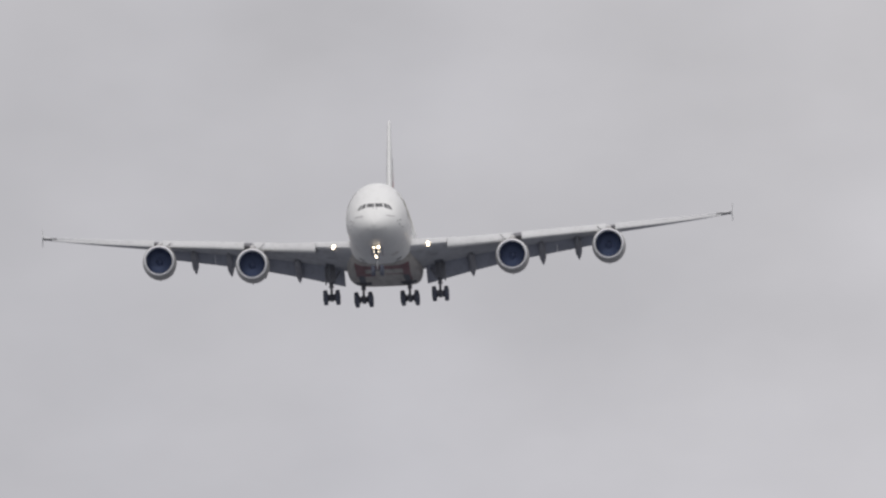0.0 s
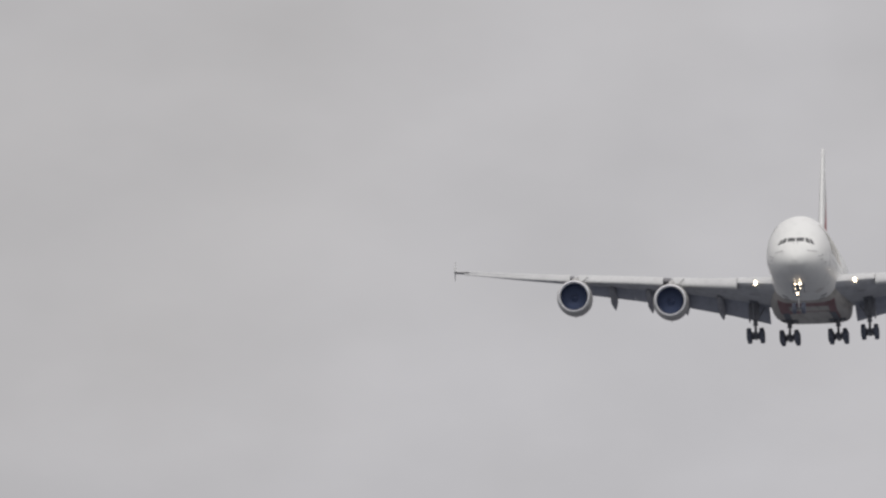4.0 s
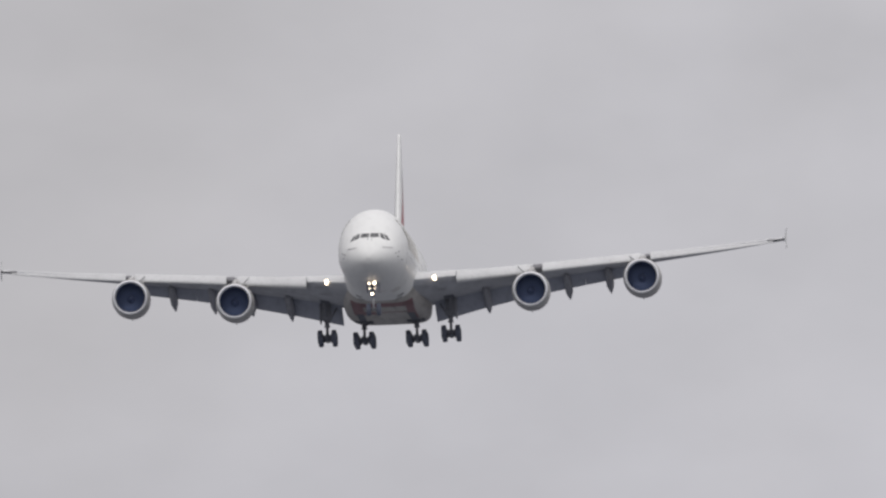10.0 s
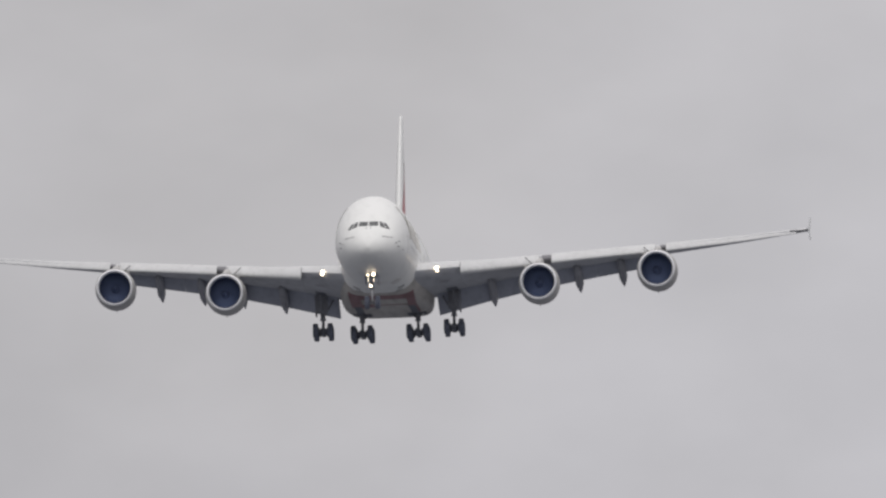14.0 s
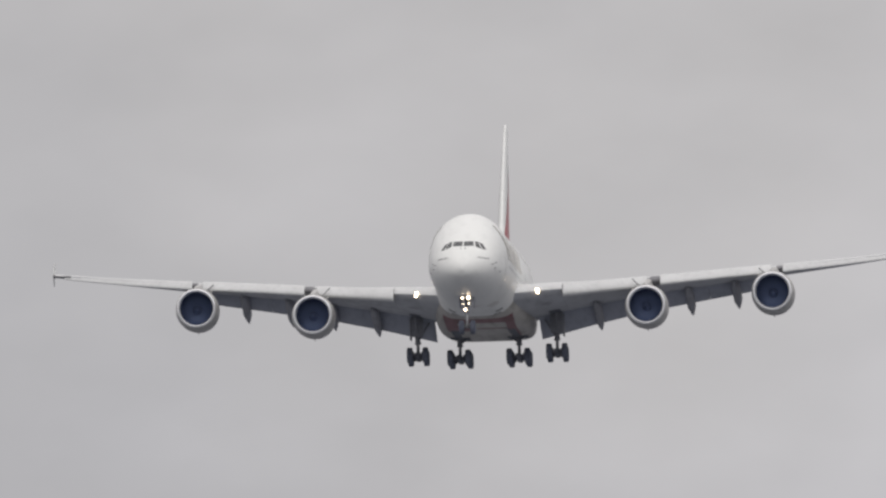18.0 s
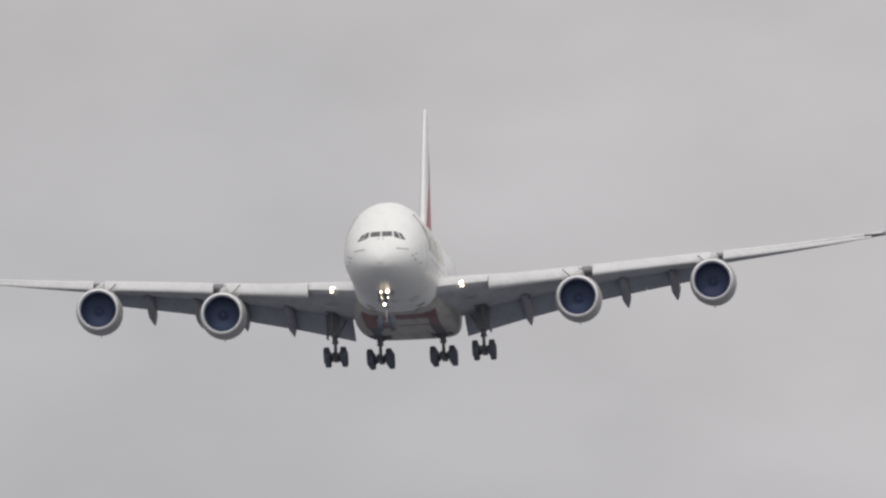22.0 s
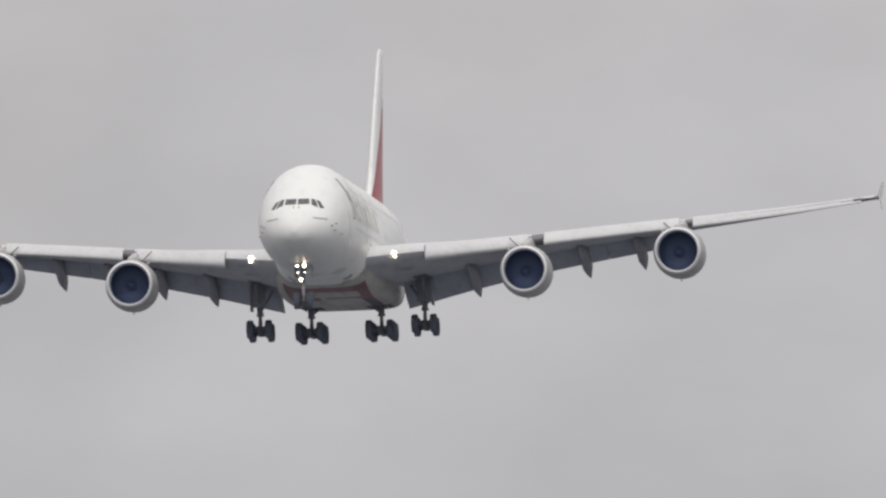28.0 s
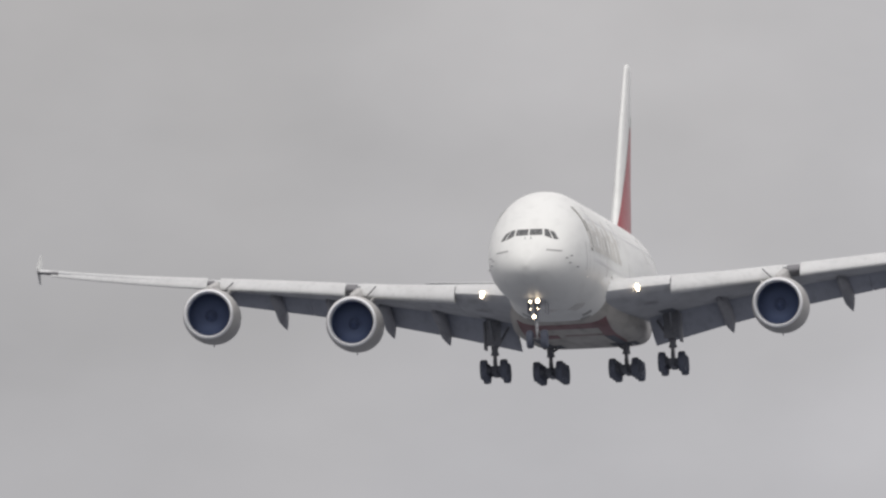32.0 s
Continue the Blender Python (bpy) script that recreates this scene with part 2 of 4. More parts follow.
def part(name, bm, mats, parent, label="", sharp=35, bevel=0.0):
    mesh = bpy.data.meshes.new(name)
    bmesh.ops.recalc_face_normals(bm, faces=bm.faces)
    bm.transform(SHIFT)
    bm.to_mesh(mesh)
    bm.free()
    for m in mats if isinstance(mats, (list, tuple)) else (mats,):
        mesh.materials.append(m)
    for p in mesh.polygons:
        p.use_smooth = True
    mesh.set_sharp_from_angle(angle=radians(sharp))
    ob = new(name, mesh)
    ob.parent = parent
    if label:
        tagged(ob, label)
    return ob


def loft(bm, rings, caps=True, material_index=0):
    """Skin between rings of equal count."""
    rows = [[bm.verts.new(p) for p in ring] for ring in rings]
    n = len(rows[0])
    for a, b in zip(rows, rows[1:]):
        for i in range(n):
            j = (i + 1) % n
            bm.faces.new((a[i], a[j], b[j], b[i])).material_index = material_index
    if caps:
        bm.faces.new(rows[0]).material_index = material_index
        bm.faces.new(rows[-1][::-1]).material_index = material_index


def spline(keys, x):
    """Smooth value at x through (x, value) keys (Catmull-Rom in pieces)."""
    k = 0
    while k < len(keys) - 2 and x > keys[k + 1][0]:
        k += 1
    (x0, y0), (x1, y1) = keys[k], keys[k + 1]
    u = min(max((x - x0) / (x1 - x0), 0), 1)

    def slope(i):
        if i == 0:
            return (keys[1][1] - keys[0][1]) / (keys[1][0] - keys[0][0])
        if i == len(keys) - 1:
            return (keys[-1][1] - keys[-2][1]) / (keys[-1][0] - keys[-2][0])
        return (keys[i + 1][1] - keys[i - 1][1]) / (keys[i + 1][0] - keys[i - 1][0])
    h = x1 - x0
    m0, m1 = slope(k) * h, slope(k + 1) * h
    return (2 * u**3 - 3 * u**2 + 1) * y0 + (u**3 - 2 * u**2 + u) * m0 + (3 * u**2 - 2 * u**3) * y1 + (u**3 - u**2) * m1


def straight(keys, x):
    for (x0, y0), (x1, y1) in zip(keys, keys[1:]):
        if x <= x1:
            break
    return y0 + (y1 - y0) * (x - x0) / (x1 - x0)


def rod(bm, a, b, r0, r1=None, n=12, material_index=0):
    """A round bar from a to b."""
    a, b = Vector(a), Vector(b)
    r1 = r0 if r1 is None else r1
    turn = (b - a).to_track_quat("Z", "X").to_matrix()
    rings = [[p + turn @ Vector((r * math.cos(t), r * math.sin(t), 0)) for t in (i * math.tau / n for i in range(n))] for p, r in ((a, r0), (b, r1))]
    loft(bm, rings, material_index=material_index)


def block(bm, lo, hi, turn=None, soft=0.03, material_index=0):
    """A box with broken edges."""
    lo, hi = Vector(lo), Vector(hi)
    mid, half = (lo + hi) / 2, (hi - lo) / 2
    got = bmesh.ops.create_cube(bm, size=2)
    for v in got["verts"]:
        v.co = Vector((v.co.x * half.x, v.co.y * half.y, v.co.z * half.z))
    if soft:
        edges = list({e for v in got["verts"] for e in v.link_edges})
        res = bmesh.ops.bevel(bm, geom=edges, offset=min(soft, 0.4 * min(half)), segments=2, affect="EDGES", profile=0.5)
        verts = list({v for f in res["faces"] for v in f.verts})
    else:
        verts = got["verts"]
    for v in verts:
        v.co = mid + (turn @ v.co if turn else v.co)


def revolve(bm, profile, centre, n=48, material_index=0, close=False, tilt=0.0):
    """Spin (along, radius) pairs round the y axis through centre."""
    c = Vector(centre)
    turn = Euler((tilt, 0, 0)).to_matrix()
    rows = []
    for y, r in profile:
        rows.append([bm.verts.new(c + turn @ Vector((r * math.cos(t), y, r * math.sin(t)))) for t in (i * math.tau / n for i in range(n))])
    for a, b in zip(rows, rows[1:]):
        for i in range(n):
            j = (i + 1) % n
            bm.faces.new((a[i], a[j], b[j], b[i])).material_index = material_index
    if close:
        bm.faces.new(rows[0]).material_index = material_index
        bm.faces.new(rows[-1]).material_index = material_index


def patch(tree, corners, way, lift=0.03, nu=6, nv=4, thick=0.0):
    """A thin sheet laid on a skin: a four-sided outline cast along way on to it."""
    a, b, c, d = [Vector(p) for p in corners]
    way = Vector(way).normalized()
    bm = bmesh.new()
    grid = []
    for i in range(nu + 1):
        row = []
        for j in range(nv + 1):
            u, v = i / nu, j / nv
            p = (a * (1 - u) + b * u) * (1 - v) + (d * (1 - u) + c * u) * v
            hit, normal, _, _ = tree.ray_cast(p, way)
            if hit is None:
                row.append(None)
                continue
            if normal.dot(way) > 0:
                normal = -normal
            row.append((bm.verts.new(hit + normal * lift), bm.verts.new(hit - normal * 0.02)))
        grid.append(row)
    for i in range(nu):
        for j in range(nv):
            quad = (grid[i][j], grid[i + 1][j], grid[i + 1][j + 1], grid[i][j + 1])
            if None in quad:
                continue
            bm.faces.new([q[0] for q in quad])
    # rim down to the skin
    edge = [(i, 0) for i in range(nu)] + [(nu, j) for j in range(nv)] + [(i, nv) for i in range(nu, 0, -1)] + [(0, j) for j in range(nv, 0, -1)]
    for (i, j), (k, m) in zip(edge, edge[1:] + edge[:1]):
        p, q = grid[i][j], grid[k][m]
        if p and q:
            bm.faces.new((p[0], q[0], q[1], p[1]))
    loose = [v for v in bm.verts if not v.link_faces]
    bmesh.ops.delete(bm, geom=loose, context="VERTS")
    return bm


airliner = new("airliner")
airliner.empty_display_size = 5
tagged(airliner, "white double-deck four-engined airliner with red markings, gear down", "airliner")

# hull: half width, top, bottom and height of the widest line, by station
HALF = [(0, 0.02), (0.15, 0.62), (0.4, 1.03), (0.9, 1.55), (1.8, 2.14), (3, 2.63), (5, 3.12), (7.5, 3.42), (10.5, 3.56), (14, 3.57), (46, 3.57), (54, 3.05), (61, 2.1), (67, 1.15), (71, 0.55), (72.7, 0.22)]
TOP = [(0, -1.75), (0.15, -1.22), (0.4, -0.88), (0.9, -0.40), (1.8, 0.22), (2.4, 0.52), (3, 0.92), (4, 1.62), (5, 2.22), (6.5, 2.97), (8.5, 3.62), (11, 4.04), (14, 4.2), (50, 4.2), (60, 4.05), (67, 3.6), (72.7, 2.75)]
LOW = [(0, -1.8), (0.15, -2.25), (0.4, -2.52), (0.9, -2.86), (1.8, -3.25), (3, -3.53), (5, -3.84), (7.5, -4.08), (10, -4.2), (44, -4.2), (50, -3.75), (58, -2.1), (66, 0.1), (72.7, 2.1)]
WIDE = [(0, -1.77), (0.9, -1.65), (3, -1.35), (6, -0.95), (10, -0.65), (14, -0.55), (48, -0.55), (60, 0.6), (72.7, 2.4)]


def hull_ring(y, n=128):
    w, t, b, m = spline(HALF, y), spline(TOP, y), spline(LOW, y), spline(WIDE, y)
    ring = []
    for i in range(n):
        a = i * math.tau / n
        c, s = math.cos(a), math.sin(a)
        e = 2 / 2.12
        x = math.copysign(abs(c) ** e, c) * w
        z = m + (math.copysign(abs(s) ** e, s) * ((t - m) if s > 0 else (m - b)))
        ring.append(Vector((x, y, z)))
    return ring


stations = [0, 0.05, 0.15, 0.3, 0.5, 0.75, 1.0, 1.25, 1.5, 1.75, 2, 2.2, 2.4, 2.6, 2.8, 3, 3.25, 3.5, 3.75, 4, 4.3, 4.6, 5.2, 6, 7, 8, 9, 10, 11.5, 13, 15, 18, 22, 27, 32, 37, 42, 46, 48, 50, 52, 54, 56, 58, 60, 62, 64, 66, 68, 70, 71.5, 72.7]
bm = bmesh.new()
loft(bm, [hull_ring(y) for y in stations])
bmesh.ops.recalc_face_normals(bm, faces=bm.faces)
HULL = BVHTree.FromBMesh(bm)
fuselage = part("fuselage", bm, WHITE, airliner, "glossy white double-deck fuselage")

# belly fairing round the wing root
FAIR_W = [(13.5, 3.40), (15.5, 3.54), (18, 3.62), (21, 3.80), (25, 4.08), (30, 4.3), (36, 4.32), (41, 4.02), (45, 3.66), (48, 3.4), (50, 3.15)]
FAIR_L = [(13.5, -4.05), (15.5, -4.18), (18, -4.36), (21, -4.63), (25, -4.9), (30, -4.98), (36, -4.98), (41, -4.82), (45, -4.45), (48, -4.0), (50, -3.6)]
FAIR_BOXY = [(13.5, 2.12), (16, 2.2), (19, 3.2), (22, 6.0), (26, 9.0), (40, 8.0), (45, 3.6), (50, 2.2)]


def fairing_ring(y, n=48):
    """The lower half of the hull, swollen: it leaves the hull's own line gradually."""
    w, low, e = spline(FAIR_W, y), spline(FAIR_L, y), 2 / straight(FAIR_BOXY, y)
    ring = []
    for i in range(2 * n + 1):
        a = math.pi * i / (2 * n)
        c, s = math.cos(a), math.sin(a)
        z = -0.55 + s ** e * (low + 0.55)
        shy = min(max((-1.0 - z) / 1.2, 0), 1)
        ring.append(Vector((math.copysign(abs(c) ** e, c) * (min(w, 3.4) + (w - min(w, 3.4)) * shy * shy * (3 - 2 * shy)), y, z)))
    return ring + [Vector((-2.0, y, -0.5)), Vector((2.0, y, -0.5))]


bm = bmesh.new()
loft(bm, [fairing_ring(13.5 + k * 0.4) for k in range(92)])
bmesh.ops.recalc_face_normals(bm, faces=bm.faces)
BELLY = BVHTree.FromBMesh(bm)
# upright and downturned faces get the paint that carries the belly's shade
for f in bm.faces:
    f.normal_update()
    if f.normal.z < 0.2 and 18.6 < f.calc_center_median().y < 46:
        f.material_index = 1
belly = part("belly_fairing", bm, [WHITE, BELLY_SHADE], airliner, "white belly fairing with large red markings underneath")

# ---- wings ----
LEAD = [(0, 15.6), (3.5, 18.2), (5.4, 19.9), (10, 23.5), (14.9, 27.0), (25.7, 34.5), (39.3, 44.2)]
TRAIL = [(0, 36.0), (3.5, 36.6), (9, 37.4), (13.5, 38.3), (25.7, 42.4), (39.3, 48.1)]
LEAD_Z = [(0, -2.9), (3.5, -2.5), (5.4, -2.2), (10, -1.65), (14.9, -1.02), (20, -0.36), (25.7, 0.36), (33, 1.42), (39.3, 2.48)]
TWIST = [(0, 4.0), (5, 3.4), (15, 1.6), (26, 0.0), (39.3, -2.5)]
DEEP = [(0, 0.14), (5, 0.125), (15, 0.10), (26, 0.092), (39.3, 0.088)]


def section(x, u, side):
    """A point of the clean wing's skin: u along the chord, side +1 above or -1 below."""
    chord = straight(TRAIL, x) - straight(LEAD, x)
    t = spline(DEEP, x)
    half = 5 * t * (0.2969 * math.sqrt(max(u, 0)) - 0.126 * u - 0.3516 * u * u + 0.2843 * u**3 - 0.1015 * u**4)
    camber = 0.013 * (1 - (2 * u - 1) ** 2)
    a = radians(spline(TWIST, x))
    yy, zz = u * chord, (camber + side * half * (1.0 if side > 0 else 0.95)) * chord
    return Vector((x, straight(LEAD, x) + yy * math.cos(a) + zz * math.sin(a), spline(LEAD_Z, x) - yy * math.sin(a) + zz * math.cos(a)))


def wing_ring(x, u0, u1, n=14):
    us = [u0 + (u1 - u0) * (0.5 - 0.5 * math.cos(math.pi * i / n)) for i in range(n + 1)]
    return [section(x, u, 1) for u in us[::-1]] + [section(x, u, -1) for u in us]


def mirror(bm, side):
    if side < 0:
        bmesh.ops.scale(bm, vec=(-1, 1, 1), verts=bm.verts)


def hinge(points, about, angle, slide):
    """Turn points about a spanwise line and slide them: nose down is positive."""
    turn = Matrix.Rotation(angle, 3, "X")
    return [about + turn @ (p - about) + Vector((0, slide[0], slide[1])) for p in points]


SLATS = [(7.55, 10.6), (10.605, 14.75), (15.9, 19.2), (19.205, 22.4), (22.405, 25.45), (26.45, 29.6), (29.605, 32.6), (32.605, 35.5), (35.505, 38.45)]
FLAPS = [(4.7, 13.46), (13.47, 19.60), (19.63, 25.55)]
AILERONS = [(25.6, 29.6), (29.66, 33.4), (33.46, 36.9)]


def make_slat(x0, x1, wing, side):
    bm = bmesh.new()
    rings = []
    for x in (x0, (x0 + x1) / 2, x1):
        chord = straight(TRAIL, x) - straight(LEAD, x)
        size = min(0.14, 1.2 / chord)
        nose = [section(x, size * (1 - i / 8) ** 2, 1) for i in range(9)] + [section(x, 0.45 * size * (i / 5) ** 2, -1) for i in range(1, 6)]
        inner = [section(x, 0.45 * size + 0.12 * size * i / 4, -1).lerp(section(x, size, 1), i / 5) + Vector((0, 0.10, 0.0)) for i in range(1, 5)]
        ring = nose + inner
        rings.append(hinge(ring, section(x, 0.02, 1), radians(24 if x < 25 else 28), (-0.03 * chord, -0.02 * chord - (0.14 if x > 25 else 0.10))))
    loft(bm, rings)
    mirror(bm, side)
    return part("slat", bm, SLAT_GREY, wing)


def make_flap(x0, x1, wing, side, angle, name, back, drop, u0=0.73):
    bm = bmesh.new()
    rings = []
    for x in (x0, (x0 + x1) / 2, x1):
        chord = straight(TRAIL, x) - straight(LEAD, x)
        lead = section(x, u0, 0)
        size = chord * (1.0 - u0) * 1.08
        ring = []
        for sgn in (1, -1):
            seq = range(10, -1, -1) if sgn > 0 else range(1, 11)
            for i in seq:
                u = (i / 10) ** 1.6
                h = 5 * 0.13 * (0.2969 * math.sqrt(u) - 0.126 * u - 0.3516 * u * u + 0.2843 * u**3 - 0.1015 * u**4)
                ring.append(lead + Vector((0, u * size, sgn * h * size - (0.0 if sgn > 0 else 0.003))))
        rings.append(hinge(ring, lead, -radians(angle), (back * chord, drop * chord)))
    loft(bm, rings)
    mirror(bm, side)
    return part(name, bm, FLAP_GREY, wing)


def make_canoe(x, wing, side, start, tip_y, tip_z, wide, deep):
    """A flap track fairing: a slim pod under the trailing edge, its tail drooped with the flaps."""
    bm = bmesh.new()
    base = section(x, start, -1)
    rings = []
    n = 30
    for k in range(n + 1):
        u = k / n
        r = max(min(math.sin(math.pi * min(u + 0.04, 0.5)) ** 0.6, (max(1 - u, 0) / 0.27) ** 0.8 if u > 0.73 else 1), 0.03)
        y = base.y + u * (tip_y - base.y)
        z = base.z - 0.10 + (tip_z - base.z) * spline([(0, 0.0), (0.35, 0.12), (0.6, 0.38), (1, 1.0)], u)
        rings.append([Vector((x + wide / 2 * r * math.cos(a), y, z + (deep / 2) * r * math.sin(a))) for a in (i * math.tau / 16 for i in range(16))])
    loft(bm, rings)
    mirror(bm, side)
    return part("flap_track_fairing", bm, FAIRING, wing)


def make_lamp(x, y, z, wing, side, size):
    bm = bmesh.new()
    bmesh.ops.create_uvsphere(bm, u_segments=16, v_segments=8, radius=size, matrix=Matrix.Translation((x * side, y, z)) @ Matrix.Diagonal((1, 0.5, 1, 1)))
    return part("landing_light", bm, LENS, wing, "lit landing light", sharp=180)


def make_wing(side):
    bm = bmesh.new()
    spans = [0.5, 3, 4.5, 5.5, 7.48]
    rings = [wing_ring(x, 0.0, 0.985 if x < 4.6 else 0.78) for x in spans]
    loft(bm, rings)
    rings = [wing_ring(x, 0.035, 0.78) for x in (7.5, 9, 11, 13, 15, 18, 21, 25.5)]
    loft(bm, rings)
    rings = [wing_ring(x, 0.035, 0.76) for x in (25.5, 29, 33, 37)]
    loft(bm, rings)
    rings = [wing_ring(x, 0.0 if x > 38.45 else 0.02, 0.99) for x in (37, 38.45, 38.5, 39.2, 39.5)]
    loft(bm, rings)
    mirror(bm, side)
    bmesh.ops.recalc_face_normals(bm, faces=bm.faces)
    # upturned faces take the light paint, the rest the shade-dark grey
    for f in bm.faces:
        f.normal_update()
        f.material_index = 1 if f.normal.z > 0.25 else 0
    wing = part("wing", bm, [UNDERWING_GREY, SLAT_GREY], airliner, "swept grey wing with slats and flaps out")
    for x0, x1 in SLATS:
        make_slat(x0, x1, wing, side)
    make_flap(*FLAPS[0], wing, side, 24, "flap", 0.012, -0.016, 0.75)
    make_flap(*FLAPS[1], wing, side, 24, "flap", 0.012, -0.016, 0.75)
    make_flap(*FLAPS[2], wing, side, 24, "flap", 0.012, -0.016, 0.75)
    for x0, x1 in AILERONS:
        make_flap(x0, x1, wing, side, 0, "aileron", 0.0, 0.0, 0.745)
    for x, start, tip_y, tip_z in ((9.95, 0.42, 38.6, -4.25), (13.9, 0.42, 39.0, -3.55), (17.9, 0.45, 42.9, -2.8), (22.0, 0.42, 44.0, -2.25)):
        make_canoe(x, wing, side, start, tip_y, tip_z, 0.80, 1.1)
    # dark rods stand in for the shaded gaps where slats end beside the pylons
    for p, q in (((14.2, 25.65, -1.62), (13.5, 25.75, -0.90)), ((25.0, 33.35, -0.15), (24.4, 33.5, 0.38))):
        bm = bmesh.new()
        rod(bm, p, q, 0.05, 0.05, 8)
        mirror(bm, side)
        part("slat_gap_rod", bm, COVE, wing, "dark rod standing in for the gap at the slat end")
    # leading edge pieces with the slat gaps' shade put into their colour
    for x0, x1 in ((15.0, 15.85), (25.9, 26.42), (37.9, 39.5)):
        bm = bmesh.new()
        rings = []
        for x in (x0, x1):
            us = [0.09 * (i / 6) ** 2 for i in range(7)]
            ring = [section(x, u, 1) for u in us[::-1]] + [section(x, u, -1) for u in us[1:]]
            rings.append([p + Vector((0, -0.03, 0)) for p in ring])
        loft(bm, rings)
        mirror(bm, side)
        part("slat_gap_shade", bm, COVE, wing, "dark leading edge piece where the slats stop, gap shade in its colour")
    # fence: a thin swept plate above and below the tip
    bm = bmesh.new()
    z = section(39.4, 0.5, 1).z
    y0 = section(39.4, 0, 1).y
    for sgn, outline in ((1, ((0.0, 0.3, 3.9), (0.5, 1.6, 4.2), (1.0, 2.9, 4.6), (1.2, 3.6, 4.7))), (-1, ((0.0, 0.6, 2.9), (0.4, 1.3, 3.0), (0.75, 1.9, 3.2), (0.95, 2.4, 3.3)))):
        rings = []
        for h, a, b in outline:
            p, q = y0 + a, y0 + b
            xx = 39.62 + 0.06 * h
            rings.append([Vector((xx, p, z + sgn * h)), Vector((xx + 0.05, (p + q) / 2, z + sgn * h)), Vector((xx, q, z + sgn * h)), Vector((xx - 0.05, (p + q) / 2, z + sgn * h))])
        loft(bm, rings)
    mirror(bm, side)
    part("wingtip_fence", bm, WHITE, wing, "thin white wingtip fence", sharp=60)
    for dx, dz, r in ((0.0, 0.09, 0.135), (0.05, -0.15, 0.11)):
        make_lamp(5.4 + dx, 19.72, -2.22 + dz, wing, side, r)
    return wing


wings = [make_wing(side) for side in (-1, 1)]


# ---- engines ----
def make_engine(x, y, z):
    side = 1 if x > 0 else -1
    c = (x, y, z)
    tilt = radians(-1.0)
    bm = bmesh.new()
    outer = [(0.16, 1.735), (0.5, 1.83), (1.0, 1.895), (1.8, 1.935), (2.8, 1.92), (3.8, 1.84), (4.8, 1.70), (5.6, 1.53), (5.62, 1.46), (4.6, 1.46)]
    revolve(bm, outer, c, tilt=tilt)
    engine = part("engine", bm, COWL, airliner, "pale round engine nacelle with polished intake lip")
    bm = bmesh.new()
    revolve(bm, [(0.17, 1.74), (0.05, 1.69), (0.0, 1.63), (0.0, 1.59), (0.06, 1.535), (0.2, 1.49), (0.4, 1.465)], c, tilt=tilt)
    part("intake_lip", bm, LIP, engine, "polished metal intake lip")
    bm = bmesh.new()
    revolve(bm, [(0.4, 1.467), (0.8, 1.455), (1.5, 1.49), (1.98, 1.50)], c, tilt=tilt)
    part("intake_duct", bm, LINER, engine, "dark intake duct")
    # closing disc in the blade colour stands in for unlit depth
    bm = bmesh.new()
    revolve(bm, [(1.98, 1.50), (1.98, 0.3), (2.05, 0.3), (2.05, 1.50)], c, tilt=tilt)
    part("fan_backing", bm, BLADE, engine, "disc behind the fan blades, dark depth put into its colour")
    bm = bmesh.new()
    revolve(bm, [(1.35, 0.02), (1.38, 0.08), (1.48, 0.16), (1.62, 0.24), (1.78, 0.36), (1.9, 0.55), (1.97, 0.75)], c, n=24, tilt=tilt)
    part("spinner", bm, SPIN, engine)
    blade = None
    for k in range(24):
        a = k * math.tau / 24
        if blade is None:
            bm = bmesh.new()
            rings = []
            for i in range(5):
                r = 0.42 + i * 0.262
                lean = 0.10 * (i / 4) ** 2
                t = radians(76 + 8 * i / 4)
                h = 0.24 + 0.06 * i / 4
                d = Vector((math.sin(t) * h, math.cos(t) * h, 0))
                p = Vector((lean, 1.75 - 0.1 * math.sin(math.pi * i / 4), r))
                rings.append([p - d, p + Vector((0.018, 0, 0)), p + d, p - Vector((0.018, 0, 0))])
            loft(bm, rings)
            bm.transform(SHIFT.inverted())
            blade = part("fan_blade", bm, BLADE, engine)
            ob = blade
        else:
            ob = new("fan_blade", blade.data)
            ob.parent = engine
        ob.matrix_basis = Matrix.Translation((x, y - 30, z)) @ Matrix.Rotation(tilt, 4, "X") @ Matrix.Rotation(a, 4, "Y")
    bm = bmesh.new()
    revolve(bm, [(4.6, 1.15), (5.6, 1.05), (6.6, 0.86), (7.3, 0.72), (7.3, 0.66), (6.6, 0.7)], c, n=32, tilt=tilt)
    revolve(bm, [(6.4, 0.5), (7.3, 0.46), (8.1, 0.22), (8.5, 0.03)], c, n=24, tilt=tilt)
    part("core_nozzle", bm, NOZZLE, engine, "bare metal exhaust nozzle and plug")
    # strake on the inboard shoulder
    bm = bmesh.new()
    a = radians(52)
    ix = -side
    root, out = 1.86, 2.22
    pts = []
    for yy, rr in ((1.3, root), (2.0, out), (2.9, out - 0.02), (3.0, root - 0.05)):
        pts.append(Vector((x + ix * rr * math.cos(a), y + yy, z + rr * math.sin(a))))
    n = Vector((-ix * math.sin(a), 0, math.cos(a))) * 0.03
    loft(bm, [[p + n for p in pts], [p - n for p in pts]])
    part("nacelle_strake", bm, COWL, engine)
    # drain mast under the cowl
    bm = bmesh.new()
    rod(bm, (x, y + 2.6, z - 1.88), (x, y + 2.85, z - 2.12), 0.05, 0.03, 8)
    part("drain_mast", bm, STRUT, engine)
    # pylon
    bm = bmesh.new()
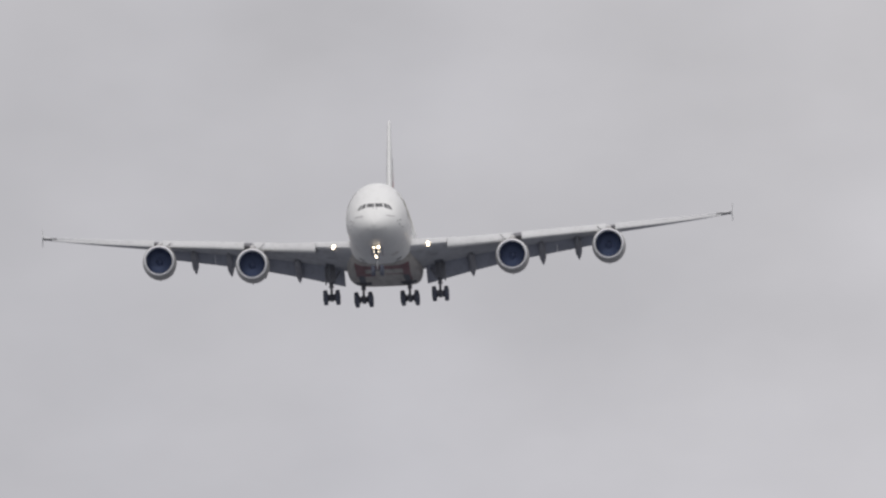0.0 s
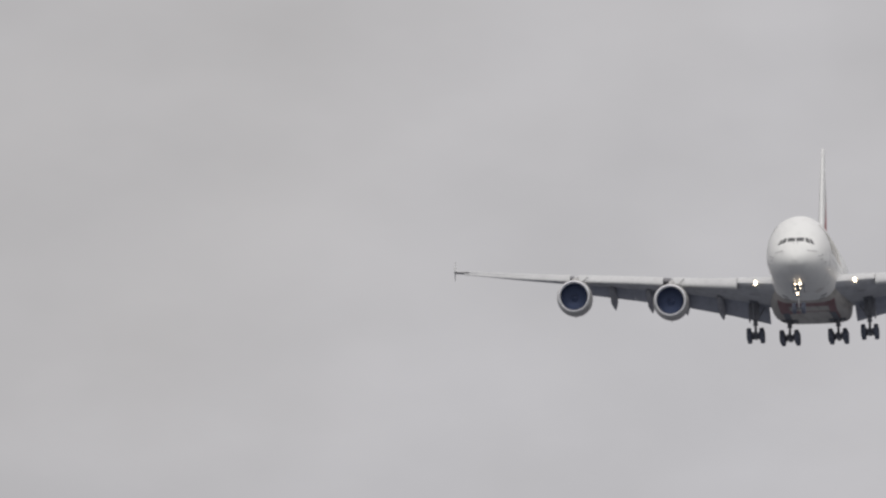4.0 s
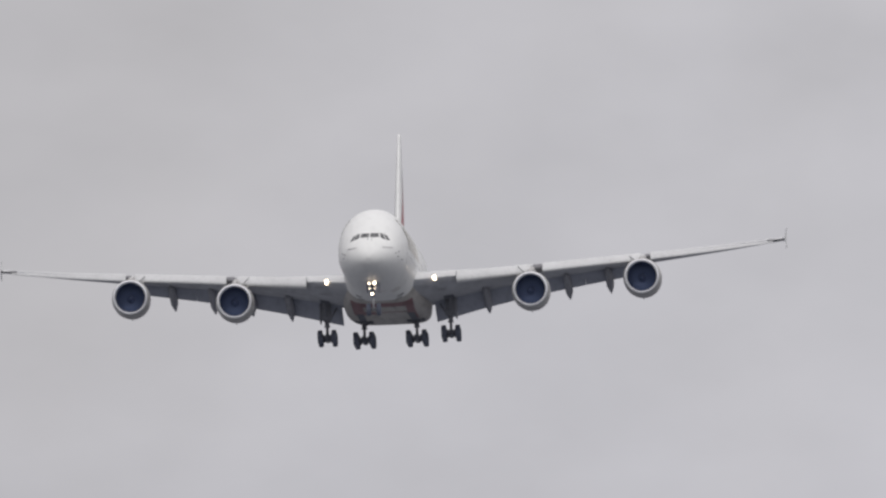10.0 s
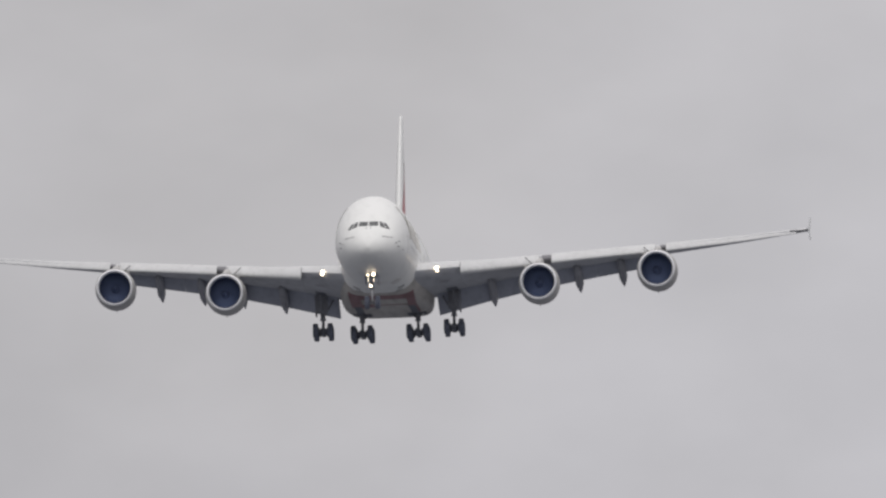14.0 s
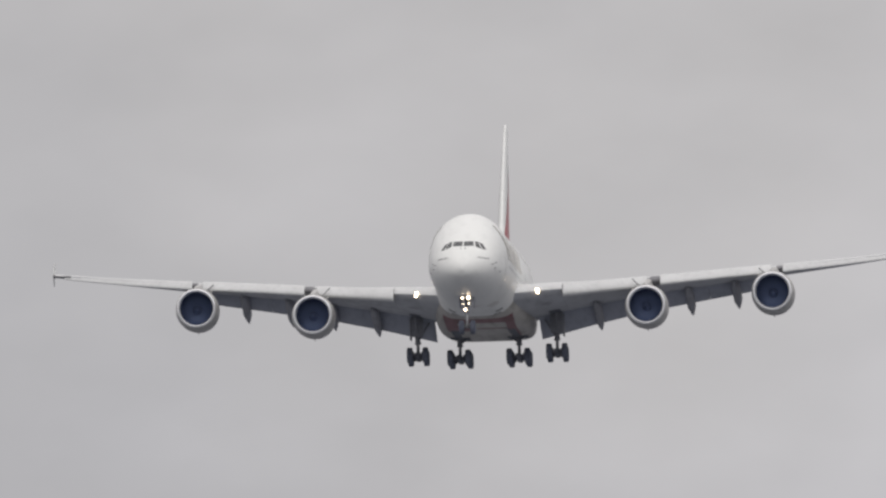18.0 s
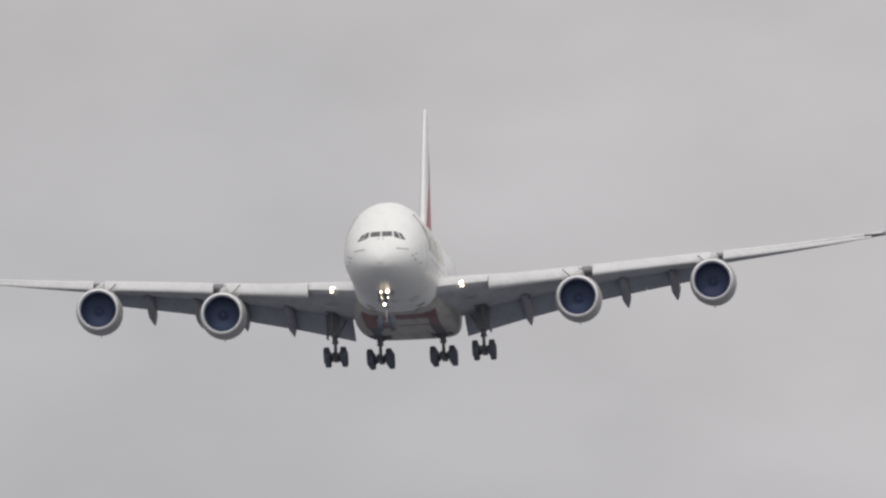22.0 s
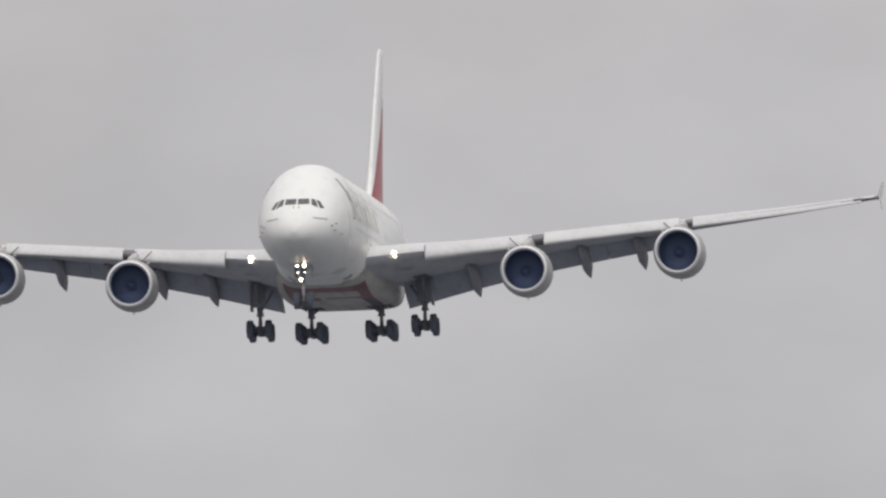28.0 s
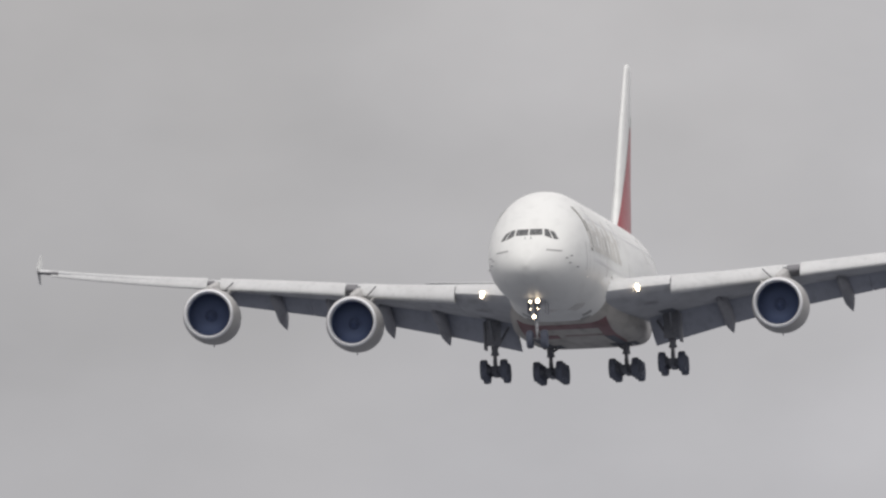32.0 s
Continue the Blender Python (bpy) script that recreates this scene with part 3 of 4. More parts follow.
    ax = abs(x)
    lead = straight(LEAD, ax)
    rings = []
    for yy, low, high, w in ((y + 0.9, z + 1.75, z + 1.93, 0.10), (y + 1.6, z + 1.7, z + 2.12, 0.26), (y + 2.6, z + 1.6, max(z + 2.2, spline(LEAD_Z, ax) - 0.25), 0.34),
                             (lead + 0.2, z + 1.2, spline(LEAD_Z, ax) + 0.22, 0.36), (lead + 2.2, z + 1.0, spline(LEAD_Z, ax) - 0.1, 0.36), (lead + 4.5, z + 1.2, spline(LEAD_Z, ax) - 0.35, 0.30), (lead + 7.0, spline(LEAD_Z, ax) - 1.2, spline(LEAD_Z, ax) - 0.5, 0.12)):
        rings.append([Vector((x + w * cx, yy, low + (high - low) * cz)) for cx, cz in ((-1, 0.05), (-1, 0.7), (-0.7, 0.92), (0, 1), (0.7, 0.92), (1, 0.7), (1, 0.05), (0, 0))])
    loft(bm, rings)
    part("pylon", bm, COWL, engine, "pale engine pylon")
    return engine


engines = [make_engine(*p) for p in ((-25.75, 29.5, -2.03), (-14.87, 22.1, -3.54), (14.87, 22.1, -3.54), (25.75, 29.5, -2.03))]

# ---- tail ----
FIN = [(0, 53.2, 64.6, 0.60), (1.0, 54.9, 64.8, 0.53), (4, 57.4, 65.4, 0.44), (8.2, 60.9, 66.9, 0.32), (12.6, 65.0, 68.4, 0.19), (13.0, 65.6, 68.5, 0.13), (13.1, 66.1, 68.4, 0.05)]


def fin_at(h, u, sgn, grow=0.0):
    a = straight([(f[0], f[1]) for f in FIN], h)
    b = straight([(f[0], f[2]) for f in FIN], h)
    w = straight([(f[0], f[3]) for f in FIN], h)
    t = w * 2.6 * (0.2969 * math.sqrt(u) - 0.126 * u - 0.3516 * u * u + 0.2843 * u**3 - 0.1036 * u**4) / 0.26
    return Vector((sgn * (t + grow), a + (b - a) * u, 3.75 + h))


bm = bmesh.new()
us = [0.70 * (i / 24) ** 1.9 for i in range(25)]
loft(bm, [[fin_at(f[0], u, 1) for u in us] + [fin_at(f[0], u, -1) for u in us[:0:-1]] for f in FIN])
fin = part("tail_fin", bm, WHITE, airliner, "tall white fin with a red, green and black flag")


def fin_stripe(name, mat, lo, hi, edge0, edge1, sgn):
    """A wavy band of the flag between two lines across the fin."""
    bm = bmesh.new()
    rows = []
    for i in range(33):
        h = lo + (hi - lo) * i / 32
        a, b = edge0(i / 32), edge1(i / 32)
        rows.append([bm.verts.new(fin_at(h, min(a + (b - a) * (j / 16) ** 1.6, 0.995), sgn, 0.03)) for j in range(17)])
    for p, q in zip(rows, rows[1:]):
        for j in range(16):
            bm.faces.new((p[j], p[j + 1], q[j + 1], q[j]))
    return part(name, bm, mat, fin)


for sgn in (-1, 1):
    fin_stripe("red_band", RED, 0.3, 8.5, lambda v: (0.0 if sgn > 0 else 0.30) + 0.06 * v + 0.40 * v * v + 0.008 * math.sin(7 * v), lambda v: 0.90, sgn)
    fin_stripe("green_band", GREEN, 3.6, 9.3, lambda v: 0.905 - 0.28 * v * v * v, lambda v: 0.985, sgn)
    fin_stripe("black_band", BLACK, 0.6, 3.5, lambda v: 0.92, lambda v: 0.985, sgn)
bm = bmesh.new()
us = [0.705 + 0.295 * i / 10 for i in range(11)]
loft(bm, [[fin_at(f[0], u, 1) for u in us] + [fin_at(f[0], u, -1) - Vector((0.004, 0, 0)) for u in us[::-1]] for f in FIN[1:5]])
part("rudder", bm, WHITE, fin, "white rudder behind the fin")


def make_tailplane(side):
    """A tailplane with its elevator as a part of its own behind the hinge."""
    plan = ((0.6, 56.2, 66.0, 0.50, 0.90), (2, 57.4, 66.4, 0.45, 1.00), (8, 62.3, 68.6, 0.28, 1.55), (14.4, 67.5, 71.0, 0.14, 2.14), (15.1, 68.6, 71.1, 0.05, 2.21))

    def half(u, w):
        return w * 5.2 * (0.2969 * math.sqrt(u) - 0.126 * u - 0.3516 * u * u + 0.2843 * u**3 - 0.1036 * u**4)

    def ring(x, a, b, w, z, u0, u1):
        cut = [u0 + (u1 - u0) * (0.5 - 0.5 * math.cos(math.pi * i / 14)) for i in range(15)]
        up = [Vector((x * side, a + (b - a) * u, z + half(u, w))) for u in cut]
        return up + [Vector((x * side, a + (b - a) * u, z - half(u, w) - 0.002)) for u in cut[::-1]]

    bm = bmesh.new()
    loft(bm, [ring(*p, 0.0, 0.70) for p in plan])
    tailplane = part("tailplane", bm, SLAT_GREY, airliner, "light grey tailplane")
    bm = bmesh.new()
    loft(bm, [ring(*p, 0.705, 0.995) for p in plan[1:4]])
    part("elevator", bm, FLAP_GREY, tailplane, "grey elevator")


for side in (-1, 1):
    make_tailplane(side)


# ---- landing gear ----
def make_wheel(radius=0.70, wide=0.50):
    """A tyre with a dished rim, axle along x, at the origin."""
    bm = bmesh.new()
    h = wide / 2
    tyre = [(-h * 0.55, 0.40), (-h * 0.92, 0.47), (-h, 0.56), (-h * 0.93, 0.64), (-h * 0.7, 0.69), (-h * 0.42, 0.70), (-h * 0.38, 0.688), (-h * 0.32, 0.70), (0, 0.702), (h * 0.32, 0.70), (h * 0.38, 0.688), (h * 0.42, 0.70), (h * 0.7, 0.69), (h * 0.93, 0.64), (h, 0.56), (h * 0.92, 0.47), (h * 0.55, 0.40)]
    k = radius / 0.702
    revolve(bm, [(a, r * k) for a, r in tyre], (0, 0, 0), n=36)
    for s in (-1, 1):
        revolve(bm, [(s * h * 0.55, 0.40 * k), (s * h * 0.40, 0.34 * k), (s * h * 0.42, 0.20 * k), (s * h * 0.75, 0.13 * k), (s * h * 0.80, 0.02)], (0, 0, 0), n=24, material_index=1)
    bmesh.ops.rotate(bm, verts=bm.verts, cent=(0, 0, 0), matrix=Matrix.Rotation(radians(90), 3, "Z"))
    mesh = bpy.data.meshes.new("wheel")
    bm.to_mesh(mesh)
    bm.free()
    mesh.materials.append(TYRE)
    mesh.materials.append(RIM)
    for p in mesh.polygons:
        p.use_smooth = True
    return mesh


MAIN_WHEEL, NOSE_WHEEL = make_wheel(), make_wheel(0.63, 0.45)


def put_wheel(mesh, x, y, z, gear):
    ob = new("wheel", mesh)
    ob.parent = gear
    ob.location = (x, y - 30, z)
    return ob


def make_gear(name, x, y, z, axles, half, top, label, tilt):
    """A main leg: strut, piston, torque links, side stay, bogie beam, axles and wheels. z is the bogie pivot."""
    side = 1 if x > 0 else -1
    bm = bmesh.new()
    rod(bm, (x, y, z + 1.15), (x + side * 0.05, y - 0.15, top), 0.22, 0.27, 16)
    rod(bm, (x, y, z + 1.1), (x, y, z + 1.3), 0.28, 0.28, 16)
    gear = part(name, bm, STRUT, airliner, label)
    bm = bmesh.new()
    rod(bm, (x, y, z), (x, y, z + 1.2), 0.15, 0.15, 16)
    part("piston", bm, CHROME, gear, "bright chromed piston")
    bm = bmesh.new()
    for dy in (-0.35, 0.35):
        block(bm, (x - 0.12, y + dy - 0.05, z + 0.15), (x + 0.12, y + dy + 0.05, z + 0.75))
        rod(bm, (x, y + dy, z + 0.72), (x, y + 0.2 * dy, z + 1.25), 0.07, 0.06, 8)
    part("torque_link", bm, STRUT, gear)
    bm = bmesh.new()
    rod(bm, (x, y, z + 1.35), (x - side * 1.3, y + 0.1, top + 0.1), 0.09, 0.09, 10)
    rod(bm, (x, y - 0.1, z + 1.6), (x + side * 0.1, y - 2.0, top + 0.1), 0.09, 0.09, 10)
    part("side_stay", bm, STRUT, gear)
    turn = Matrix.Rotation(radians(tilt), 3, "X")
    bm = bmesh.new()
    reach = axles[-1] + 0.15
    block(bm, (-0.24, -reach, -0.28), (0.24, reach, 0.24), turn=turn, soft=0.08)
    bmesh.ops.translate(bm, verts=bm.verts, vec=(x, y, z))
    part("bogie_beam", bm, WELL, gear)
    for d in axles:
        p = Vector((x, y, z)) + turn @ Vector((0, d, 0))
        bm = bmesh.new()
        rod(bm, p - Vector((half, 0, 0)), p + Vector((half, 0, 0)), 0.10, 0.10, 12)
        for s in (-1, 1):
            rod(bm, p + Vector((s * (half - 0.42), 0, 0)), p + Vector((s * (half - 0.12), 0, 0)), 0.24, 0.26, 16)
        part("axle", bm, WELL, gear, "dark axle with its brake packs")
        for s in (-1, 1):
            put_wheel(MAIN_WHEEL, p.x + s * half, p.y, p.z, gear)
    # leg door
    bm = bmesh.new()
    out, low = (0.62, 1.5) if len(axles) == 2 else (0.45, 1.7)
    block(bm, (x + side * out - 0.06, y - 0.7, z + low), (x + side * out + 0.06, y + 0.7, top + 0.1), soft=0.03)
    part("gear_door", bm, FAIRING, gear)
    if len(axles) == 2:
        bm = bmesh.new()
        block(bm, (x - 0.52, y - 0.62, z + 1.75), (x + 0.52, y - 0.52, top + 0.25), soft=0.04)
        part("leg_door", bm, STRUT, gear, "dark door ahead of the leg")
    return gear


for side in (-1, 1):
    make_gear("wing_gear", 6.23 * side, 33.2, -6.68, (-0.85, 0.85), 0.70, -3.3, "four-wheel wing landing gear, lowered", -6)
    make_gear("body_gear", 2.65 * side, 36.0, -6.78, (-1.7, 0.0, 1.7), 0.80, -4.6, "six-wheel body landing gear, lowered", -1)

# nose gear with its lamps
bm = bmesh.new()
NG = Vector((0, 5.2, -6.53))
rod(bm, NG + Vector((0, 0, 1.2)), NG + Vector((0, 0.35, 3.0)), 0.17, 0.2, 16)
nose_gear = part("nose_gear", bm, STRUT, airliner, "twin-wheel nose landing gear carrying lit lamps")
bm = bmesh.new()
rod(bm, NG, NG + Vector((0, 0, 1.25)), 0.11, 0.11, 14)
part("piston", bm, CHROME, nose_gear, "bright chromed piston")
bm = bmesh.new()
rod(bm, NG - Vector((0.55, 0, 0)), NG + Vector((0.55, 0, 0)), 0.09, 0.09, 12)
part("axle", bm, STRUT, nose_gear)
bm = bmesh.new()
rod(bm, NG + Vector((0, -0.05, 1.2)), NG + Vector((0, 2.2, 2.8)), 0.09, 0.09, 10)
part("drag_stay", bm, STRUT, nose_gear)
for s in (-1, 1):
    put_wheel(NOSE_WHEEL, s * 0.50, NG.y, NG.z, nose_gear)
    bm = bmesh.new()
    block(bm, (s * 0.62 - 0.03, 5.4, -4.7), (s * 0.62 + 0.03, 7.2, -3.75), soft=0.02)
    part("gear_door", bm, FAIRING, nose_gear)
for x, z, r in ((-0.32, -3.98, 0.085), (0.21, -3.95, 0.135), (-0.30, -4.49, 0.04), (0.22, -4.47, 0.045), (-0.08, -5.02, 0.115)):
    bm = bmesh.new()
    rod(bm, (x, 4.42, z), (x, 5.15, z), r * 1.05, r * 0.8, 16)
    part("lamp_housing", bm, STRUT, nose_gear)
    bm = bmesh.new()
    bmesh.ops.create_uvsphere(bm, u_segments=16, v_segments=8, radius=r, matrix=Matrix.Translation((x, 4.42, z)) @ Matrix.Diagonal((1, 0.15, 1, 1)))
    part("landing_light", bm, LENS, nose_gear, "lit landing light", sharp=180)

# ---- hull details ----
PANES = [((0.06, 0.45), (0.92, 0.47), (0.86, 0.90), (0.06, 0.90)), ((1.08, 0.41), (1.56, 0.20), (1.28, 0.84), (1.0, 0.90)), ((1.68, 0.17), (1.98, 0.12), (1.66, 0.66), (1.38, 0.80))]
for pane in PANES:
    for s in (-1, 1):
        bm = patch(HULL, [(s * x, -3, z) for x, z in pane], (0, 1, 0), 0.03, 12, 8)
        part("cockpit_window", bm, GLASS, fuselage, "dark cockpit window pane", sharp=60)
for s in (-1, 1):
    bm = patch(HULL, [(s * 1.3, -3, -0.70), (s * 2.25, -3, -0.745), (s * 2.25, -3, -0.695), (s * 1.3, -3, -0.65)], (0, 1, 0), 0.05, 10, 2)
    part("panel_mark", bm, DOOR_SEAM, fuselage)
for x in (-0.2, 0.2):
    hit, normal, _, _ = HULL.ray_cast(Vector((x, -3, 0.16)), Vector((0, 1, 0)))
    bm = bmesh.new()
    rod(bm, hit, hit + normal * 0.08 + Vector((0.03, 0, 0.06)), 0.045, 0.03, 8)
    part("wiper_pivot", bm, SEAM, fuselage, "small dark wiper pivot")


def side_patch(name, mat, y0, y1, z0, z1, s, label="", lift=0.03, nu=3, nv=4):
    bm = patch(HULL, [(s * 9, y0, z0), (s * 9, y1, z0), (s * 9, y1, z1), (s * 9, y0, z1)], (-s, 0, 0), lift, nu, nv)
    return part(name, bm, mat, fuselage, label, sharp=60)


for s in (-1, 1):
    for y0, z0, z1 in [(y, -1.75, 0.2) for y in (7.4, 18.0, 31.0, 41.0, 50.5)] + [(y, 1.15, 3.0) for y in (12.3, 27.0, 44.5)]:
        side_patch("passenger_door", WHITE, y0 + 0.06, y0 + 1.1, z0, z1, s, "closed white passenger door", 0.015, 4, 8)
        for dy in (0, 1.1):
            side_patch("door_seam", DOOR_SEAM, y0 + dy, y0 + dy + 0.06, z0, z1, s, "", 0.02, 2, 6)

for s in (-1, 1):
    for y, z in ((2.6, -1.2), (3.1, -1.5), (3.4, -1.0), (4.6, -1.7)):
        hit, normal, _, _ = HULL.ray_cast(Vector((s * 9, y, z)), Vector((-s, 0, 0)))
        bm = bmesh.new()
        rod(bm, hit, hit + Vector((s * 0.14, -0.03, 0)), 0.045, 0.03, 8)
        rod(bm, hit + Vector((s * 0.14, 0.05, 0)), hit + Vector((s * 0.14, -0.28, 0)), 0.035, 0.02, 8)
        part("air_data_probe", bm, SEAM, fuselage, "small dark air data probe")

# gold lettering on the sides, as plain strokes, and red lettering under the belly
def slant(name, mat, low, high, wide, s, lift=0.03):
    """A leaning brush stroke on the hull's side from low to high, both (along, height)."""
    (y0, z0), (y1, z1) = low, high
    bm = patch(HULL, [(s * 9, y0, z0), (s * 9, y0 + wide, z0), (s * 9, y1 + wide, z1), (s * 9, y1, z1)], (-s, 0, 0), lift, 3, 10)
    return part(name, bm, mat, fuselage, "gold painted stroke" if mat == GOLD else "dark edge of a painted stroke", sharp=60)


# each letter: where it begins, how far it reaches and how tall its stem is
LETTERS = ((11.1, 2.6, 1.7), (14.3, 0.9, 2.3), (16.0, 1.2, 1.5), (18.1, 1.5, 1.8), (20.6, 0.9, 2.5), (22.3, 1.4, 1.6), (24.6, 1.7, 2.1))
for s in (-1, 1):
    # tall first letter with a dark edge round it
    slant("letter_edge", GOLD_EDGE, (9.05, 1.05), (8.70, 2.75), 0.34, s)
    slant("letter_stem", GOLD, (9.30, -0.15), (9.05, 1.04), 0.30, s)
    slant("letter_edge", GOLD_EDGE, (10.15, 0.0), (9.75, 1.9), 0.2, s)
    slant("letter_edge", GOLD_EDGE, (9.35, -0.25), (9.35, -0.08), 0.75, s)
    for y, reach, tall in LETTERS:
        slant("letter_stem", GOLD, (y, -0.15), (y - 0.25, tall), 0.55, s)
        slant("letter_stem", GOLD, (y + reach * 0.55, 0.05), (y + reach * 0.35, tall * 0.72), 0.4, s)
        slant("letter_bar", GOLD, (y + 0.5, -0.2), (y + 0.7, 0.16), reach - 0.3, s)
        slant("letter_bar", GOLD, (y + 0.2, tall * 0.55), (y + 0.5, tall * 0.75), reach * 0.8, s)
for s in (-1, 1):
    for tree, x0, x1, y0, y1, where in ((BELLY, 1.75, 2.4, 17.4, 17.9, belly), (BELLY, 1.55, 2.2, 18.3, 18.7, belly)):
        bm = patch(tree, [(s * x0, y0, -9), (s * x1, y0, -9), (s * x1, y1, -9), (s * x0, y1, -9)], (0, 0, 1), 0.02, 6, 6)
        part("flush_opening", bm, INLET, where, "dark flush air inlet", sharp=60)
# streaked dirt under the forward hull
for quad in (((-0.2, 10.4), (0.5, 9.6), (1.0, 11.2), (0.2, 12.4)), ((1.2, 13.2), (2.0, 12.4), (2.3, 15.4), (1.5, 14.6)), ((1.4, 14.4), (2.2, 15.2), (1.9, 17.0), (1.5, 16.0))):
    bm = patch(HULL, [(x, y, -9) for x, y in quad], (0, 0, 1), 0.012, 8, 8)
    part("dirt_streak", bm, STAIN, fuselage, "grey oily dirt streak", sharp=60)
for x0, x1, y0, y1 in ((-3.1, 3.1, 20.2, 22.2), (-3.1, -2.0, 22.2, 28.0), (2.3, 3.1, 22.2, 33.0), (-2.1, -0.9, 25.3, 27.6), (-0.4, 2.35, 25.7, 26.0)):
    bm = patch(BELLY, [(x0, y0, -9), (x1, y0, -9), (x1, y1, -9), (x0, y1, -9)], (0, 0, 1), 0.03, 24, 24)
    part("red_stroke", bm, BELLY_RED, belly, "red painted stroke, belly shade in its colour", sharp=60)
# small lamps low on the forward hull
for s in (-1, 1):
    hit, normal, _, _ = HULL.ray_cast(Vector((s * 9, 8.6, -2.12)), Vector((-s, 0, 0)))
    bm = bmesh.new()
    bmesh.ops.create_uvsphere(bm, u_segments=12, v_segments=8, radius=0.028, matrix=Matrix.Translation(hit))
    part("turnoff_light", bm, SMALL_LENS, fuselage, "small lit turnoff light", sharp=180)
# flat dark sheets paint the wells' shade where the legs come down
for s in (-1, 1):
    bm = bmesh.new()
    rows = []
    for i in range(7):
        x = 5.75 + 1.0 * i / 6
        rows.append([bm.verts.new(section(x, u, -1) + Vector((0, 0, -0.03))) for u in [0.52 + 0.23 * j / 6 for j in range(7)]])
    for p, q in zip(rows, rows[1:]):
        for j in range(6):
            bm.faces.new((p[j], p[j + 1], q[j + 1], q[j]))
    mirror(bm, s)
    part("well_shade_sheet", bm, WELL, wings[0 if s < 0 else 1], "flat dark sheet for a wheel well's shade")
    bm = patch(BELLY, [(s * 1.7, 34.2, -9), (s * 3.5, 34.2, -9), (s * 3.5, 38.0, -9), (s * 1.7, 38.0, -9)], (0, 0, 1), 0.02, 8, 8)
    part("well_shade_sheet", bm, WELL, belly, "flat dark sheet for a wheel well's shade", sharp=60)
    # added strip, no bay known here: darkness painted ahead of the leg
    bm = patch(BELLY, [(s * 2.2, 26.8, -9), (s * 2.9, 26.8, -9), (s * 2.95, 34.15, -9), (s * 2.25, 34.15, -9)], (0, 0, 1), 0.04, 6, 12)
    part("leg_dark_strip", bm, WELL, belly, "added flat dark strip ahead of the leg", sharp=60)
    # flat dark oval for a recess under the wing root
    bm = bmesh.new()
    rows = []
    for i in range(5):
        x = 5.45 + 0.95 * i / 4
        half = 0.028 * math.sin(math.pi * (0.12 + 0.76 * i / 4))
        rows.append([bm.verts.new(section(x, u, -1) + Vector((0, 0, -0.02))) for u in [0.19 + half * (j / 2 - 1) for j in range(5)]])
    for p, q in zip(rows, rows[1:]):
        for j in range(4):
            bm.faces.new((p[j], p[j + 1], q[j + 1], q[j]))
    mirror(bm, s)
    part("flush_opening", bm, FAIRING, wings[0 if s < 0 else 1], "dark oval patch for a recess under the wing root")
# ---- cabin windows: two decks on both sides, one shared pane ----
bm = bmesh.new()
verts = []
for h, r in ((0.015, 1.0), (-0.03, 1.06)):
    verts.append([bm.verts.new((h, 0.13 * r * math.cos(a), 0.19 * r * math.sin(a))) for a in (i * math.tau / 12 for i in range(12))])
bm.faces.new(verts[0])
for i in range(12):
    bm.faces.new((verts[0][i], verts[0][(i + 1) % 12], verts[1][(i + 1) % 12], verts[1][i]))
pane = bpy.data.meshes.new("cabin_window")
bm.to_mesh(pane)
bm.free()
pane.materials.append(CABIN)
for s in (-1, 1):
    for z, y0, y1, step in ((-0.75, 10.4, 56.0, 0.92), (2.15, 11.0, 54.0, 0.92)):
        y = y0
        while y < y1:
            hit, normal, _, _ = HULL.ray_cast(Vector((s * 9, y, z)), Vector((-s, 0, 0)))
            if hit:
                if normal.x * s < 0:
                    normal = -normal
                ob = new("cabin_window", pane)
                ob.parent = fuselage
                ob.matrix_basis = Matrix.Translation(hit + Vector((0, -30, 0)) + normal * 0.01) @ normal.to_track_quat("X", "Z").to_matrix().to_4x4()
            y += step


